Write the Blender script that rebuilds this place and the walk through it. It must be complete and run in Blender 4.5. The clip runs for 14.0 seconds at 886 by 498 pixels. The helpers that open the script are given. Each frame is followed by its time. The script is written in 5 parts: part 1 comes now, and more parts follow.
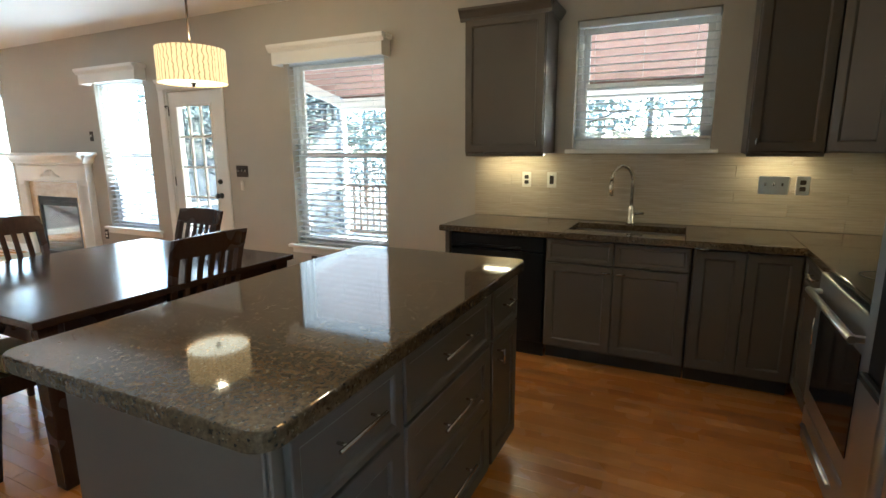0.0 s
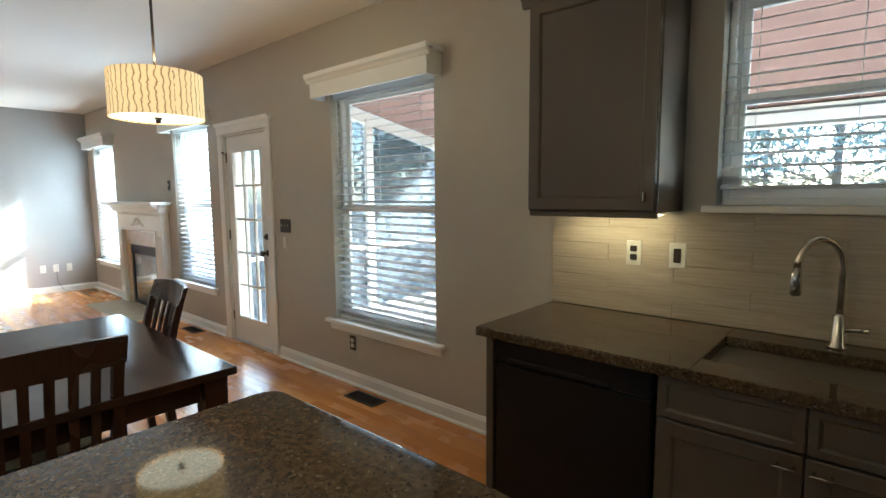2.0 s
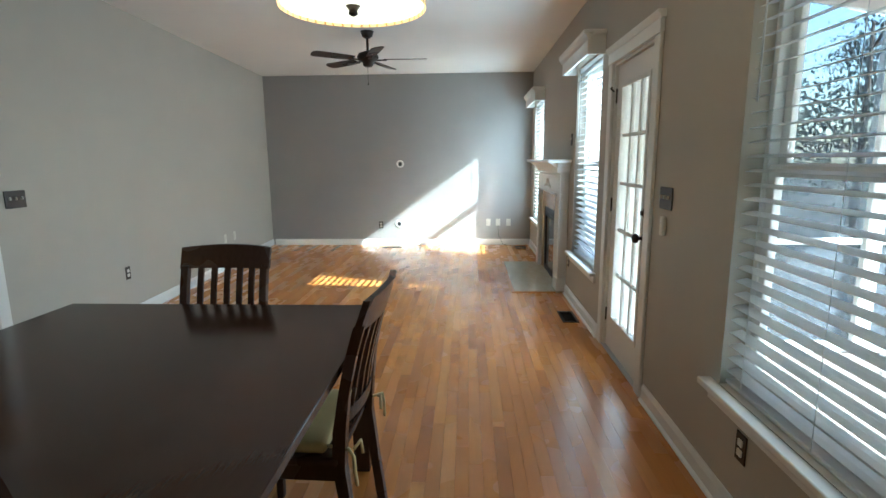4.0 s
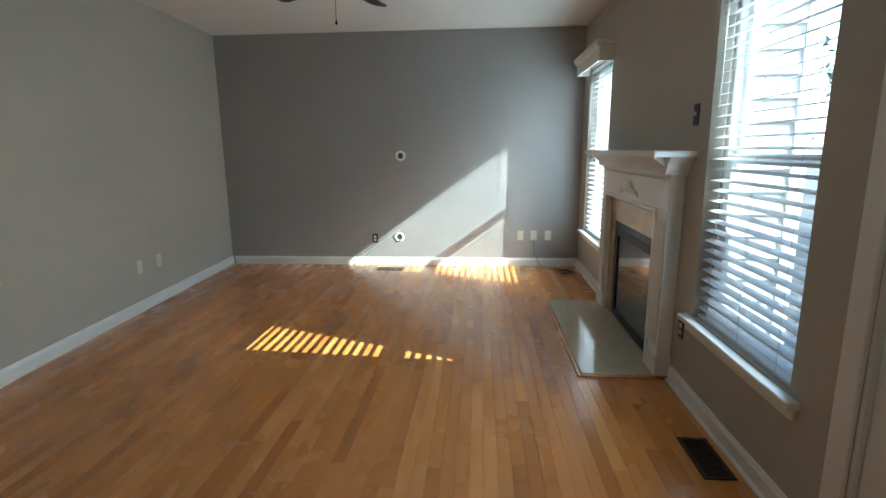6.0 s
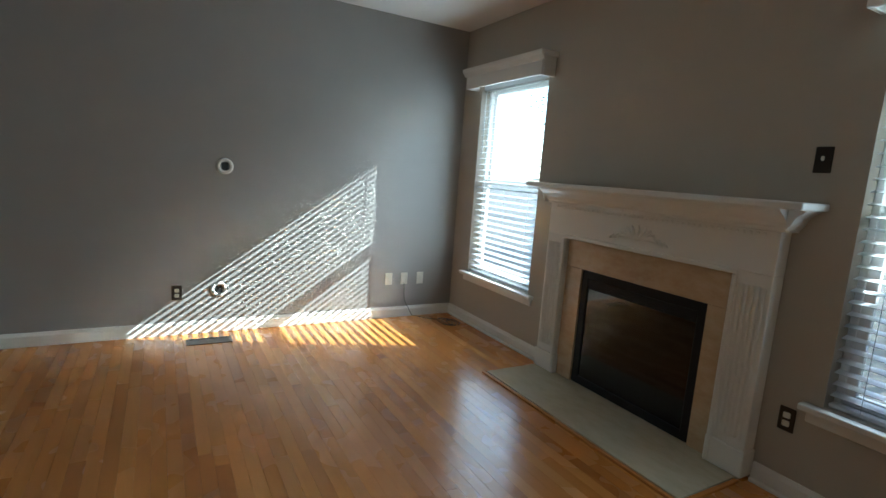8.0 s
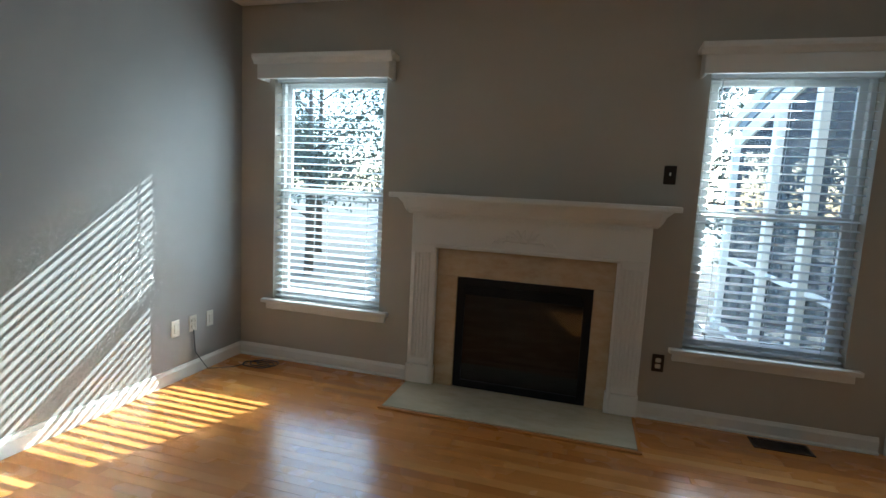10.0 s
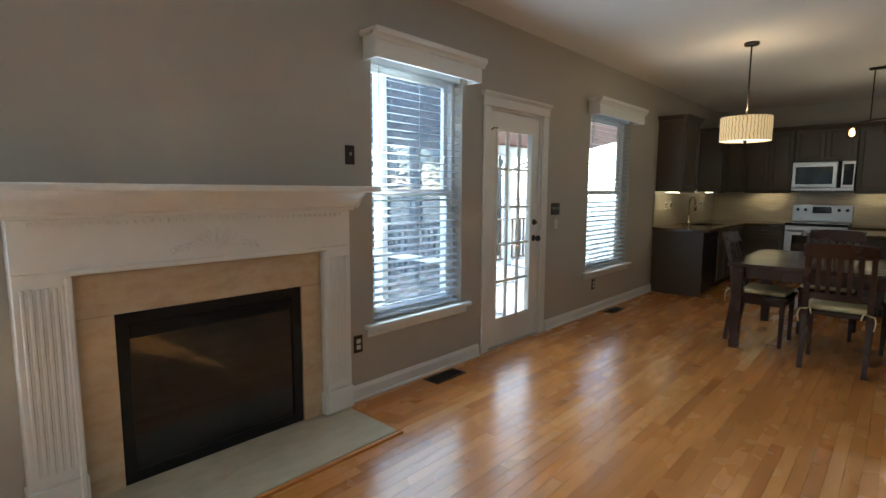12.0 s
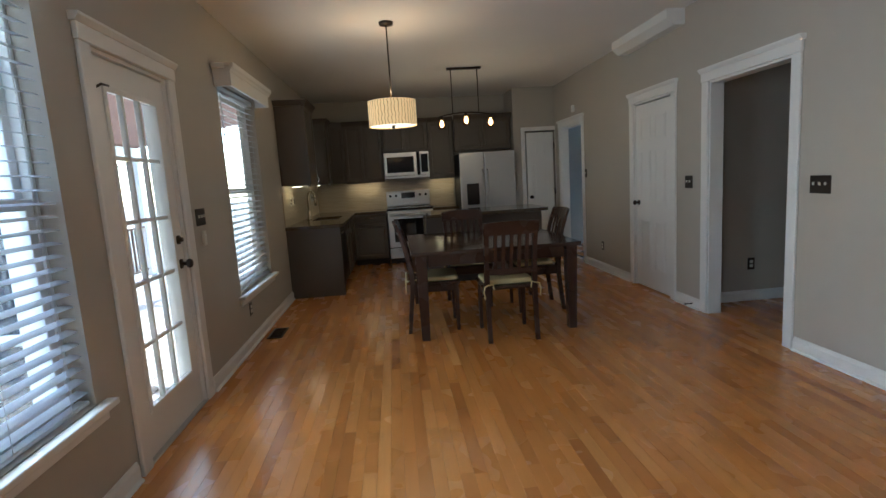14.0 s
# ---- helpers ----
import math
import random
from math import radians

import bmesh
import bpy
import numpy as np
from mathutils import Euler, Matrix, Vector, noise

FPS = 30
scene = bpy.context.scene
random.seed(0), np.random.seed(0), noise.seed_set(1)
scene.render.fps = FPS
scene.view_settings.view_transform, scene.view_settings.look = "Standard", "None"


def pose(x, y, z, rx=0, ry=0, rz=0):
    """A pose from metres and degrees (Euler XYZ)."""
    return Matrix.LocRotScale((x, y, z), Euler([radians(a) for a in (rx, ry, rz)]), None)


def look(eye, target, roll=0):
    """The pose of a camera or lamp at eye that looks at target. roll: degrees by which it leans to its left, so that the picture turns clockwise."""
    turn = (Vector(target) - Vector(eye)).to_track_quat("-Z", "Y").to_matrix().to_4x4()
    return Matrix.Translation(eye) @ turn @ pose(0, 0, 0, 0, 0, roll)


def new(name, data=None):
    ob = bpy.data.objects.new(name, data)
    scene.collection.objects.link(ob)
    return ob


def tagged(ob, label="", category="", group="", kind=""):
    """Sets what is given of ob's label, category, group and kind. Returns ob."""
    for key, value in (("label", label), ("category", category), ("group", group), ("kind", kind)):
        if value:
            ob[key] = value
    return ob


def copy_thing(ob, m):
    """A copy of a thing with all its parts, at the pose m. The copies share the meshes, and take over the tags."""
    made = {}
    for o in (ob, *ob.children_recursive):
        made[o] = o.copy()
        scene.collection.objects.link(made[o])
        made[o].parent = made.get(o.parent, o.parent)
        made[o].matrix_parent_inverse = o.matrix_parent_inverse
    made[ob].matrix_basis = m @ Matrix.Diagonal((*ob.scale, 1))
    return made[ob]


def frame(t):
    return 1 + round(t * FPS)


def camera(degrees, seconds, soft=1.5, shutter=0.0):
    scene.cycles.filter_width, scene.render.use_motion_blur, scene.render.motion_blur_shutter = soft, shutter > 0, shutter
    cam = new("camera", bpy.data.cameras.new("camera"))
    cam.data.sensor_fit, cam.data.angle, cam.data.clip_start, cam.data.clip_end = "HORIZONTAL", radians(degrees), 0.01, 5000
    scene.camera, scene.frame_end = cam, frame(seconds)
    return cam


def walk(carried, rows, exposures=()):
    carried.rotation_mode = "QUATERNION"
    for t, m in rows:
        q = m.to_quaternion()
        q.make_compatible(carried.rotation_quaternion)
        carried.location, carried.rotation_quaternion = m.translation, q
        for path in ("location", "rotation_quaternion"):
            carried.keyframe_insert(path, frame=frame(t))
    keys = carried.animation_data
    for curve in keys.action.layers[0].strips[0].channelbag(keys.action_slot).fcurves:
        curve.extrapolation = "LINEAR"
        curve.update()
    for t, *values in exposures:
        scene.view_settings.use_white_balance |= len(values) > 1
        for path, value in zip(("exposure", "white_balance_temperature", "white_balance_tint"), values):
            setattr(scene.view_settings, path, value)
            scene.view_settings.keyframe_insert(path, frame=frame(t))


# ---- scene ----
cam = camera(82.7, 14.0, soft=1.5)
METRES, EYE, TILT, LEAN, TURN = 13.36, 1.4, 0.0, 0.0, 25.7
ROWS = [
    (0.0, 0.0, 0.0, 0.0, -0.05, -11.12, 0.27),
    (0.5, 0.0026, 0.0105, 0.0032, 1.18, -11.12, 0.64),
    (1.0, 0.0088, 0.0394, 0.0059, 1.43, -7.72, 0.29),
    (1.5, 0.0226, 0.0709, 0.0061, 2.15, -5.84, 0.32),
    (2.0, 0.0306, 0.1051, 0.0041, 15.38, -6.18, 0.43),
    (2.5, 0.0362, 0.1445, 0.0018, 28.21, -6.85, 0.32),
    (3.0, 0.0321, 0.1801, 0.0001, 45.16, -8.26, 1.2),
    (3.5, 0.0157, 0.2127, 0.0015, 55.28, -8.64, 1.0),
    (4.0, -0.0079, 0.2364, 0.0003, 67.06, -10.1, 0.5),
    (4.2, -0.0177, 0.246, 0.0, 67.59, -10.37, 0.5),
    (6.3, -0.1873, 0.3016, 0.0016, 68.51, -11.36, 0.47),
    (6.5, -0.2034, 0.3018, 0.0018, 57.98, -11.68, -0.43),
    (7.0, -0.243, 0.2952, 0.0001, 48.31, -10.58, -2.78),
    (7.2, -0.2592, 0.2887, -0.0006, 45.58, -10.23, -3.18),
    (9.3, -0.4241, 0.2384, 0.0025, 11.45, -7.1, -3.19),
    (9.5, -0.4359, 0.2408, 0.0022, 5.21, -7.18, -2.89),
    (10.0, -0.4654, 0.2556, 0.0017, -9.65, -6.72, -2.93),
    (10.5, -0.4974, 0.277, 0.0008, -19.64, -4.93, -1.96),
    (11.0, -0.5153, 0.3018, -0.0003, -41.52, -5.95, -2.51),
    (11.5, -0.5288, 0.3343, 0.0009, -56.16, -6.3, -0.8),
    (12.0, -0.5339, 0.3621, -0.0023, -72.92, -6.62, -0.28),
    (12.5, -0.5255, 0.3907, -0.0013, -83.61, -7.02, 0.82),
    (13.0, -0.5052, 0.4114, -0.0028, -104.18, -10.25, 0.92),
    (13.5, -0.4735, 0.4191, -0.0027, -113.86, -10.74, 1.9),
    (14.0, -0.4389, 0.4191, -0.0034, -121.33, -8.0, 3.55),
]
walk(cam, [(t, pose(0, 0, EYE, TILT, LEAN, TURN) @ pose(METRES * x, METRES * y, METRES * z, 90 + pitch, roll, yaw)) for t, x, y, z, yaw, pitch, roll in ROWS],
     exposures=[(0.0, 4.7, 5150, -4), (1.5, 4.4, 5150, -4), (3.0, 3.95, 5000, -7), (4.0, 3.75, 5000, -8), (6.5, 2.85, 5150, -7), (7.0, 2.75, 5150, -7), (9.5, 2.6, 5150, -6), (10.5, 2.6, 5150, -6), (11.0, 2.9, 5150, -5), (12.0, 3.5, 5150, -3), (12.5, 3.65, 5100, -3), (13.0, 3.5, 5150, 0), (14.0, 3.5, 5150, 1)])

# ---- world and sun ----
SKY_WATTS = 1.3
SUN_DIR = Vector((-0.343, -0.90, -0.64)).normalized()
world = bpy.data.worlds.new("World")
scene.world = world
world.use_nodes = True
wn = world.node_tree
sky = wn.nodes.new("ShaderNodeTexSky")
sky.sky_type, sky.sun_disc = "NISHITA", False
sky.sun_elevation, sky.sun_rotation = radians(33.6), radians(20.9)
sky.air_density, sky.dust_density = 1.0, 1.5
bgn = wn.nodes["Background"]
bgn.inputs["Strength"].default_value = 0.15
wn.links.new(sky.outputs[0], bgn.inputs["Color"])
sun = new("sun", bpy.data.lights.new("sun", "SUN"))
sun.data.energy, sun.data.angle, sun.data.color = 2.8, radians(0.15), (1.0, 0.95, 0.86)
sun.matrix_world = look((0, 0, 30), Vector((0, 0, 30)) + SUN_DIR)

for nm, x0, x1, z0, z1, watts in (("window_1", -3.45, -2.39, 0.49, 2.22, 0.25), ("window_2", -6.43, -5.54, 0.49, 2.22, 1.0), ("window_3", -9.45, -8.53, 0.49, 2.22, 1.0), ("patio_door", -5.06, -4.54, 0.25, 1.88, 0.4)):
    sl = new("sky_light_" + nm, bpy.data.lights.new("sky_light_" + nm, "AREA"))
    sl.data.shape, sl.data.size, sl.data.size_y = "RECTANGLE", x1 - x0 - 0.04, z1 - z0 - 0.04
    sl.data.energy, sl.data.color = SKY_WATTS * watts, (0.90, 0.95, 1.0)
    sl.data.spread = radians(165)
    sl.matrix_world = look(((x0 + x1) / 2, 3.828, (z0 + z1) / 2), ((x0 + x1) / 2, 0.0, (z0 + z1) / 2))


# ---- materials ----
def nodes_of(name):
    m = bpy.data.materials.new(name)
    m.use_nodes = True
    nt = m.node_tree
    return m, nt, nt.nodes["Principled BSDF"]


def mixc(nt, fac, a, b, mode="MIX"):
    n = nt.nodes.new("ShaderNodeMix")
    n.data_type, n.blend_type = "RGBA", mode
    for sock, v in ((n.inputs[0], fac), (n.inputs[6], a), (n.inputs[7], b)):
        if isinstance(v, bpy.types.NodeSocket):
            nt.links.new(v, sock)
        elif isinstance(v, tuple):
            sock.default_value = (*v, 1)
        else:
            sock.default_value = v
    return n.outputs[2]


def coords(nt, scale=(1, 1, 1), space="Object", shift=None):
    tc = nt.nodes.new("ShaderNodeTexCoord")
    mp = nt.nodes.new("ShaderNodeMapping")
    mp.inputs["Scale"].default_value = scale
    nt.links.new(tc.outputs[space], mp.inputs[0])
    if shift:
        nt.links.new(shift, mp.inputs["Location"])
    return mp.outputs[0]


def noise_tex(nt, vec, scale, detail=4.0, rough=0.55):
    n = nt.nodes.new("ShaderNodeTexNoise")
    n.inputs["Scale"].default_value, n.inputs["Detail"].default_value, n.inputs["Roughness"].default_value = scale, detail, rough
    nt.links.new(vec, n.inputs["Vector"])
    return n.outputs["Fac"]


def ramp(nt, fac, stops):
    n = nt.nodes.new("ShaderNodeValToRGB")
    el = n.color_ramp.elements
    while len(el) < len(stops):
        el.new(0.5)
    for e, (p, c) in zip(el, stops):
        e.position, e.color = p, (*c, 1)
    nt.links.new(fac, n.inputs[0])
    return n.outputs[0]


def rng(nt, fac, lo, hi):
    n = nt.nodes.new("ShaderNodeMapRange")
    n.inputs[3].default_value, n.inputs[4].default_value = lo, hi
    nt.links.new(fac, n.inputs[0])
    return n.outputs[0]


def bump(nt, p, height, strength=0.2, dist=0.002):
    b = nt.nodes.new("ShaderNodeBump")
    b.inputs["Strength"].default_value, b.inputs["Distance"].default_value = strength, dist
    nt.links.new(height, b.inputs["Height"])
    nt.links.new(b.outputs[0], p.inputs["Normal"])


def surface(name, col, rough=0.5, metal=0.0, vary=0.12, grain=60.0, relief=0.15, scale=(1, 1, 1), spec=0.5, coat=0.0):
    """A painted, cast or woven surface with large blotches and fine grain."""
    m, nt, p = nodes_of(name)
    v = coords(nt, scale)
    big, fine = noise_tex(nt, v, 2.2, 3), noise_tex(nt, v, grain, 3)
    dark = tuple(c * (1 - vary) for c in col)
    lite = tuple(min(1, c * (1 + vary)) for c in col)
    c = mixc(nt, big, dark, lite)
    c = mixc(nt, rng(nt, fine, 0.0, 0.5 * vary), c, tuple(c * 0.7 for c in col))
    nt.links.new(c, p.inputs["Base Color"])
    nt.links.new(rng(nt, big, max(0.03, rough - 0.06), min(1, rough + 0.06)), p.inputs["Roughness"])
    p.inputs["Metallic"].default_value = metal
    p.inputs["Specular IOR Level"].default_value = spec
    p.inputs["Coat Weight"].default_value = coat
    if relief:
        bump(nt, p, fine, relief, 0.0015)
    return m


def glowing(name, col, strength, base=(0.8, 0.75, 0.65)):
    m, nt, p = nodes_of(name)
    p.inputs["Base Color"].default_value = (*base, 1)
    p.inputs["Emission Color"].default_value = (*col, 1)
    p.inputs["Emission Strength"].default_value = strength
    return m


def glass(name, rough=0.0, tint=(1, 1, 1)):
    m, nt, p = nodes_of(name)
    p.inputs["Base Color"].default_value = (*tint, 1)
    p.inputs["Roughness"].default_value = rough
    p.inputs["Transmission Weight"].default_value = 1.0
    p.inputs["IOR"].default_value = 1.1
    return m


def oak(name, joined):
    """Strip floor: each plank its own tone, long grain, glossy varnish."""
    m, nt, p = nodes_of(name)
    if joined:
        rnd = nt.nodes.new("ShaderNodeNewGeometry").outputs["Random Per Island"]
    else:
        rnd = nt.nodes.new("ShaderNodeObjectInfo").outputs["Random"]
    comb = nt.nodes.new("ShaderNodeCombineXYZ")
    k = rng(nt, rnd, 0.0, 37.0)
    nt.links.new(k, comb.inputs[0]), nt.links.new(k, comb.inputs[1])
    v = coords(nt, (1.2, 22, 1), "Object", comb.outputs[0])
    g1, g2 = noise_tex(nt, v, 2.2, 6, 0.6), noise_tex(nt, v, 14, 4, 0.6)
    tone = ramp(nt, rnd, [(0.0, (0.42, 0.142, 0.025)), (0.22, (0.60, 0.232, 0.043)), (0.78, (0.69, 0.282, 0.060)), (1.0, (0.82, 0.40, 0.11))])
    c = mixc(nt, rng(nt, g1, 0.0, 0.6), tone, (0.46, 0.19, 0.036))
    c = mixc(nt, rng(nt, g2, 0.0, 0.25), c, (0.26, 0.10, 0.033))
    nt.links.new(c, p.inputs["Base Color"])
    wear = noise_tex(nt, coords(nt, (1, 1, 1), "Object", comb.outputs[0]), 1.3, 3)
    nt.links.new(rng(nt, wear, 0.20, 0.34), p.inputs["Roughness"])
    p.inputs["Coat Weight"].default_value = 0.35
    p.inputs["Coat Roughness"].default_value = 0.18
    bump(nt, p, g2, 0.06, 0.001)
    return m


def dark_wood(name, a, b, rough=0.35, scale=(14, 14, 1.5)):
    m, nt, p = nodes_of(name)
    p.inputs["Specular IOR Level"].default_value = 0.32
    v = coords(nt, scale)
    g, big = noise_tex(nt, v, 5, 5, 0.6), noise_tex(nt, coords(nt), 3, 2)
    nt.links.new(mixc(nt, g, a, b), p.inputs["Base Color"])
    nt.links.new(rng(nt, big, rough - 0.08, rough + 0.1), p.inputs["Roughness"])
    bump(nt, p, g, 0.08, 0.001)
    return m


def granite_mat():
    m, nt, p = nodes_of("granite")
    v = coords(nt)
    vo = nt.nodes.new("ShaderNodeTexVoronoi")
    vo.inputs["Scale"].default_value = 190
    nt.links.new(v, vo.inputs["Vector"])
    sep = nt.nodes.new("ShaderNodeSeparateColor")
    nt.links.new(vo.outputs["Color"], sep.inputs[0])
    n1, n2 = noise_tex(nt, v, 75, 5, 0.65), noise_tex(nt, v, 11, 4, 0.6)
    c = ramp(nt, n1, [(0.30, (0.026, 0.017, 0.009)), (0.46, (0.078, 0.050, 0.025)), (0.60, (0.125, 0.085, 0.045)), (0.74, (0.165, 0.122, 0.072))])
    c = mixc(nt, rng(nt, n2, 0.0, 0.45), c, (0.045, 0.030, 0.016))
    c = mixc(nt, ramp(nt, sep.outputs[0], [(0.965, (0, 0, 0)), (0.985, (1, 1, 1))]), c, (0.17, 0.142, 0.10))
    c = mixc(nt, ramp(nt, sep.outputs[1], [(0.90, (0, 0, 0)), (0.95, (1, 1, 1))]), c, (0.016, 0.012, 0.008))
    nt.links.new(c, p.inputs["Base Color"])
    p.inputs["Roughness"].default_value = 0.055
    return m


def stone_mat(name, a, b, c3, stretch, rough):
    """Banded stone: soft streaks along x over two scales."""
    m, nt, p = nodes_of(name)
    v = coords(nt, stretch)
    n1, n2 = noise_tex(nt, v, 3.0, 6, 0.65), noise_tex(nt, coords(nt, (1, 1, 1)), 9, 5)
    c = ramp(nt, n1, [(0.3, a), (0.5, b), (0.72, c3)])
    c = mixc(nt, rng(nt, n2, 0.0, 0.35), c, a)
    nt.links.new(c, p.inputs["Base Color"])
    p.inputs["Roughness"].default_value = rough
    bump(nt, p, n1, 0.08, 0.002)
    return m


def shade_mat():
    """Pleated fabric with wavy dark threads, lit from the bulbs within."""
    m, nt, p = nodes_of("shade_fabric")
    w = nt.nodes.new("ShaderNodeTexWave")
    w.wave_type, w.bands_direction = "BANDS", "X"
    tc = nt.nodes.new("ShaderNodeTexCoord")
    mp = nt.nodes.new("ShaderNodeMapping")
    mp.inputs["Scale"].default_value = (1, 0.30, 1)
    nt.links.new(tc.outputs["UV"], mp.inputs[0])
    nt.links.new(mp.outputs[0], w.inputs["Vector"])
    w.inputs["Scale"].default_value, w.inputs["Distortion"].default_value, w.inputs["Detail Scale"].default_value = 14, 3.4, 1.6
    f = ramp(nt, w.outputs["Fac"], [(0.0, (0.25, 0.12, 0.03)), (0.10, (0.9, 0.52, 0.20)), (0.3, (1.0, 0.66, 0.30))])
    nt.links.new(f, p.inputs["Base Color"])
    nt.links.new(f, p.inputs["Emission Color"])
    p.inputs["Emission Strength"].default_value = 0.046
    p.inputs["Roughness"].default_value = 0.8
    return m


M_WALL = surface("wall_paint", (0.455, 0.418, 0.352), 0.62, vary=0.05, grain=220, relief=0.12)
M_ACCENT = surface("accent_paint", (0.325, 0.312, 0.295), 0.55, vary=0.05, grain=220, relief=0.12)
M_CEIL = surface("ceiling_paint", (0.80, 0.78, 0.74), 0.8, vary=0.03, grain=150, relief=0.25)
M_WHITE = surface("white_paint", (0.80, 0.79, 0.75), 0.35, vary=0.04, grain=90, relief=0.05)
M_VINYL = surface("vinyl", (0.82, 0.83, 0.82), 0.4, vary=0.03, grain=60, relief=0.0)
M_SLAT = surface("blind_slat", (0.72, 0.74, 0.75), 0.4, vary=0.04, grain=60, relief=0.0)
# thin vinyl lets some daylight through
snt = M_SLAT.node_tree
thin, blend = snt.nodes.new("ShaderNodeBsdfTranslucent"), snt.nodes.new("ShaderNodeMixShader")
thin.inputs["Color"].default_value, blend.inputs[0].default_value = (0.72, 0.78, 0.82, 1), 0.22
snt.links.new(snt.nodes["Principled BSDF"].outputs[0], blend.inputs[1])
snt.links.new(thin.outputs[0], blend.inputs[2])
snt.links.new(blend.outputs[0], snt.nodes["Material Output"].inputs[0])
M_OAK = oak("oak_plank", False)
M_OAK_J = oak("oak_joined", True)
M_GAP = surface("floor_gap", (0.12, 0.05, 0.018), 0.8)
M_CAB = surface("cabinet_paint", (0.098, 0.078, 0.058), 0.42, vary=0.12, grain=120, relief=0.06)
# near-black for the toe-kick boards: shade under the cabinets put into the colour
M_TOE_SHADE = surface("cabinet_shadow_gap", (0.03, 0.025, 0.02), 0.6)
M_GRANITE = granite_mat()
M_SPLASH = stone_mat("splash_tile", (0.36, 0.29, 0.20), (0.47, 0.40, 0.29), (0.58, 0.52, 0.41), (0.9, 1, 26), 0.28)
M_GROUT = surface("grout", (0.42, 0.37, 0.29), 0.85)
M_MARBLE = stone_mat("beige_marble", (0.47, 0.33, 0.19), (0.56, 0.42, 0.26), (0.62, 0.50, 0.34), (2.5, 2.5, 5), 0.16)
M_HEARTH = stone_mat("cream_marble", (0.50, 0.44, 0.31), (0.58, 0.52, 0.38), (0.64, 0.59, 0.46), (2, 5, 2), 0.10)
M_STEEL = surface("stainless", (0.56, 0.57, 0.57), 0.34, 1.0, vary=0.025, grain=40, relief=0.0)
M_CHROME = surface("brushed_nickel", (0.60, 0.57, 0.50), 0.22, 1.0, vary=0.05, relief=0.0)
M_BLACK = surface("black_enamel", (0.008, 0.008, 0.009), 0.30, vary=0.1, relief=0.0, spec=0.3)
M_BGLASS = surface("black_glass", (0.008, 0.008, 0.009), 0.05, vary=0.1, relief=0.0)
M_MATTE = surface("black_metal", (0.008, 0.008, 0.008), 0.5, vary=0.2, spec=0.25)
M_BRONZE = surface("bronze_plate", (0.045, 0.034, 0.026), 0.38, 0.6, vary=0.2, relief=0.05)
M_IVORY = surface("ivory_plastic", (0.70, 0.67, 0.58), 0.4, vary=0.05, relief=0.0)
M_ESPRESSO = dark_wood("espresso_wood", (0.030, 0.014, 0.009), (0.060, 0.028, 0.017), 0.26)
M_ESPTOP = dark_wood("espresso_top", (0.034, 0.017, 0.011), (0.046, 0.023, 0.014), 0.15, (1.2, 30, 30))
M_CUSHION = surface("cushion_cloth", (0.66, 0.52, 0.25), 0.9, vary=0.15, grain=250, relief=0.4)
M_SHADE = shade_mat()
M_DIFF = glowing("lamp_diffuser", (1.0, 0.78, 0.50), 0.16)
M_BULB = glowing("bulb", (1.0, 0.66, 0.32), 0.8)
M_LED = glowing("strip_light", (1.0, 0.75, 0.40), 1.45)
M_GLASS = glass("clear_glass")
M_AMBER = glass("amber_glass", 0.12, (1.0, 0.70, 0.40))
M_PANE = glass("window_pane")
M_DECK = surface("deck_boards", (0.27, 0.24, 0.21), 0.7, vary=0.2, grain=40, scale=(1, 8, 1))
M_RAILW = surface("rail_wood", (0.16, 0.10, 0.065), 0.7, vary=0.25, grain=40)
M_REDCEIL = surface("porch_ceiling_boards", (0.34, 0.21, 0.18), 0.6, vary=0.15, grain=30, scale=(1, 10, 1))
M_LAP = surface("white_lap_siding", (0.55, 0.57, 0.58), 0.5, vary=0.06, grain=40)
M_SIDING = surface("grey_siding", (0.30, 0.34, 0.38), 0.6, vary=0.1, grain=40)
M_SHINGLE = surface("roof_shingle", (0.10, 0.10, 0.105), 0.9, vary=0.3, grain=30, relief=0.6)
M_GROUND = surface("lawn_ground", (0.085, 0.074, 0.056), 0.95, vary=0.5, grain=6, relief=0.5)
M_LEAF = surface("leaves", (0.115, 0.12, 0.085), 0.6, vary=0.45, grain=3, relief=0.0)
M_BARK = surface("bark", (0.12, 0.09, 0.065), 0.9, vary=0.35, grain=18, relief=0.8, scale=(1, 1, 0.3))
M_BLUEROOM = surface("blue_grey_paint", (0.33, 0.37, 0.40), 0.6, vary=0.04, grain=200)
M_SCREEN = surface("insect_screen", (0.075, 0.085, 0.10), 0.7, vary=0.1, grain=300, relief=0.0)
M_SCREEN.node_tree.nodes["Principled BSDF"].inputs["Alpha"].default_value = 0.62
M_CABLE = surface("cable_rubber", (0.03, 0.03, 0.03), 0.5)


# ---- mesh tools ----
def bm_box(bm, x0, x1, y0, y1, z0, z1, bev=0.0, seg=1):
    b = bmesh.new()
    bmesh.ops.create_cube(b, size=1.0)
    for v in b.verts:
        v.co = Vector(((x0 + x1) / 2 + v.co.x * (x1 - x0), (y0 + y1) / 2 + v.co.y * (y1 - y0), (z0 + z1) / 2 + v.co.z * (z1 - z0)))
    if bev > 0:
        bmesh.ops.bevel(b, geom=b.edges[:], offset=bev, segments=seg, profile=0.5, affect="EDGES")
    me = bpy.data.meshes.new("t")
    b.to_mesh(me), b.free()
    bm.from_mesh(me)
    bpy.data.meshes.remove(me)
    return bm


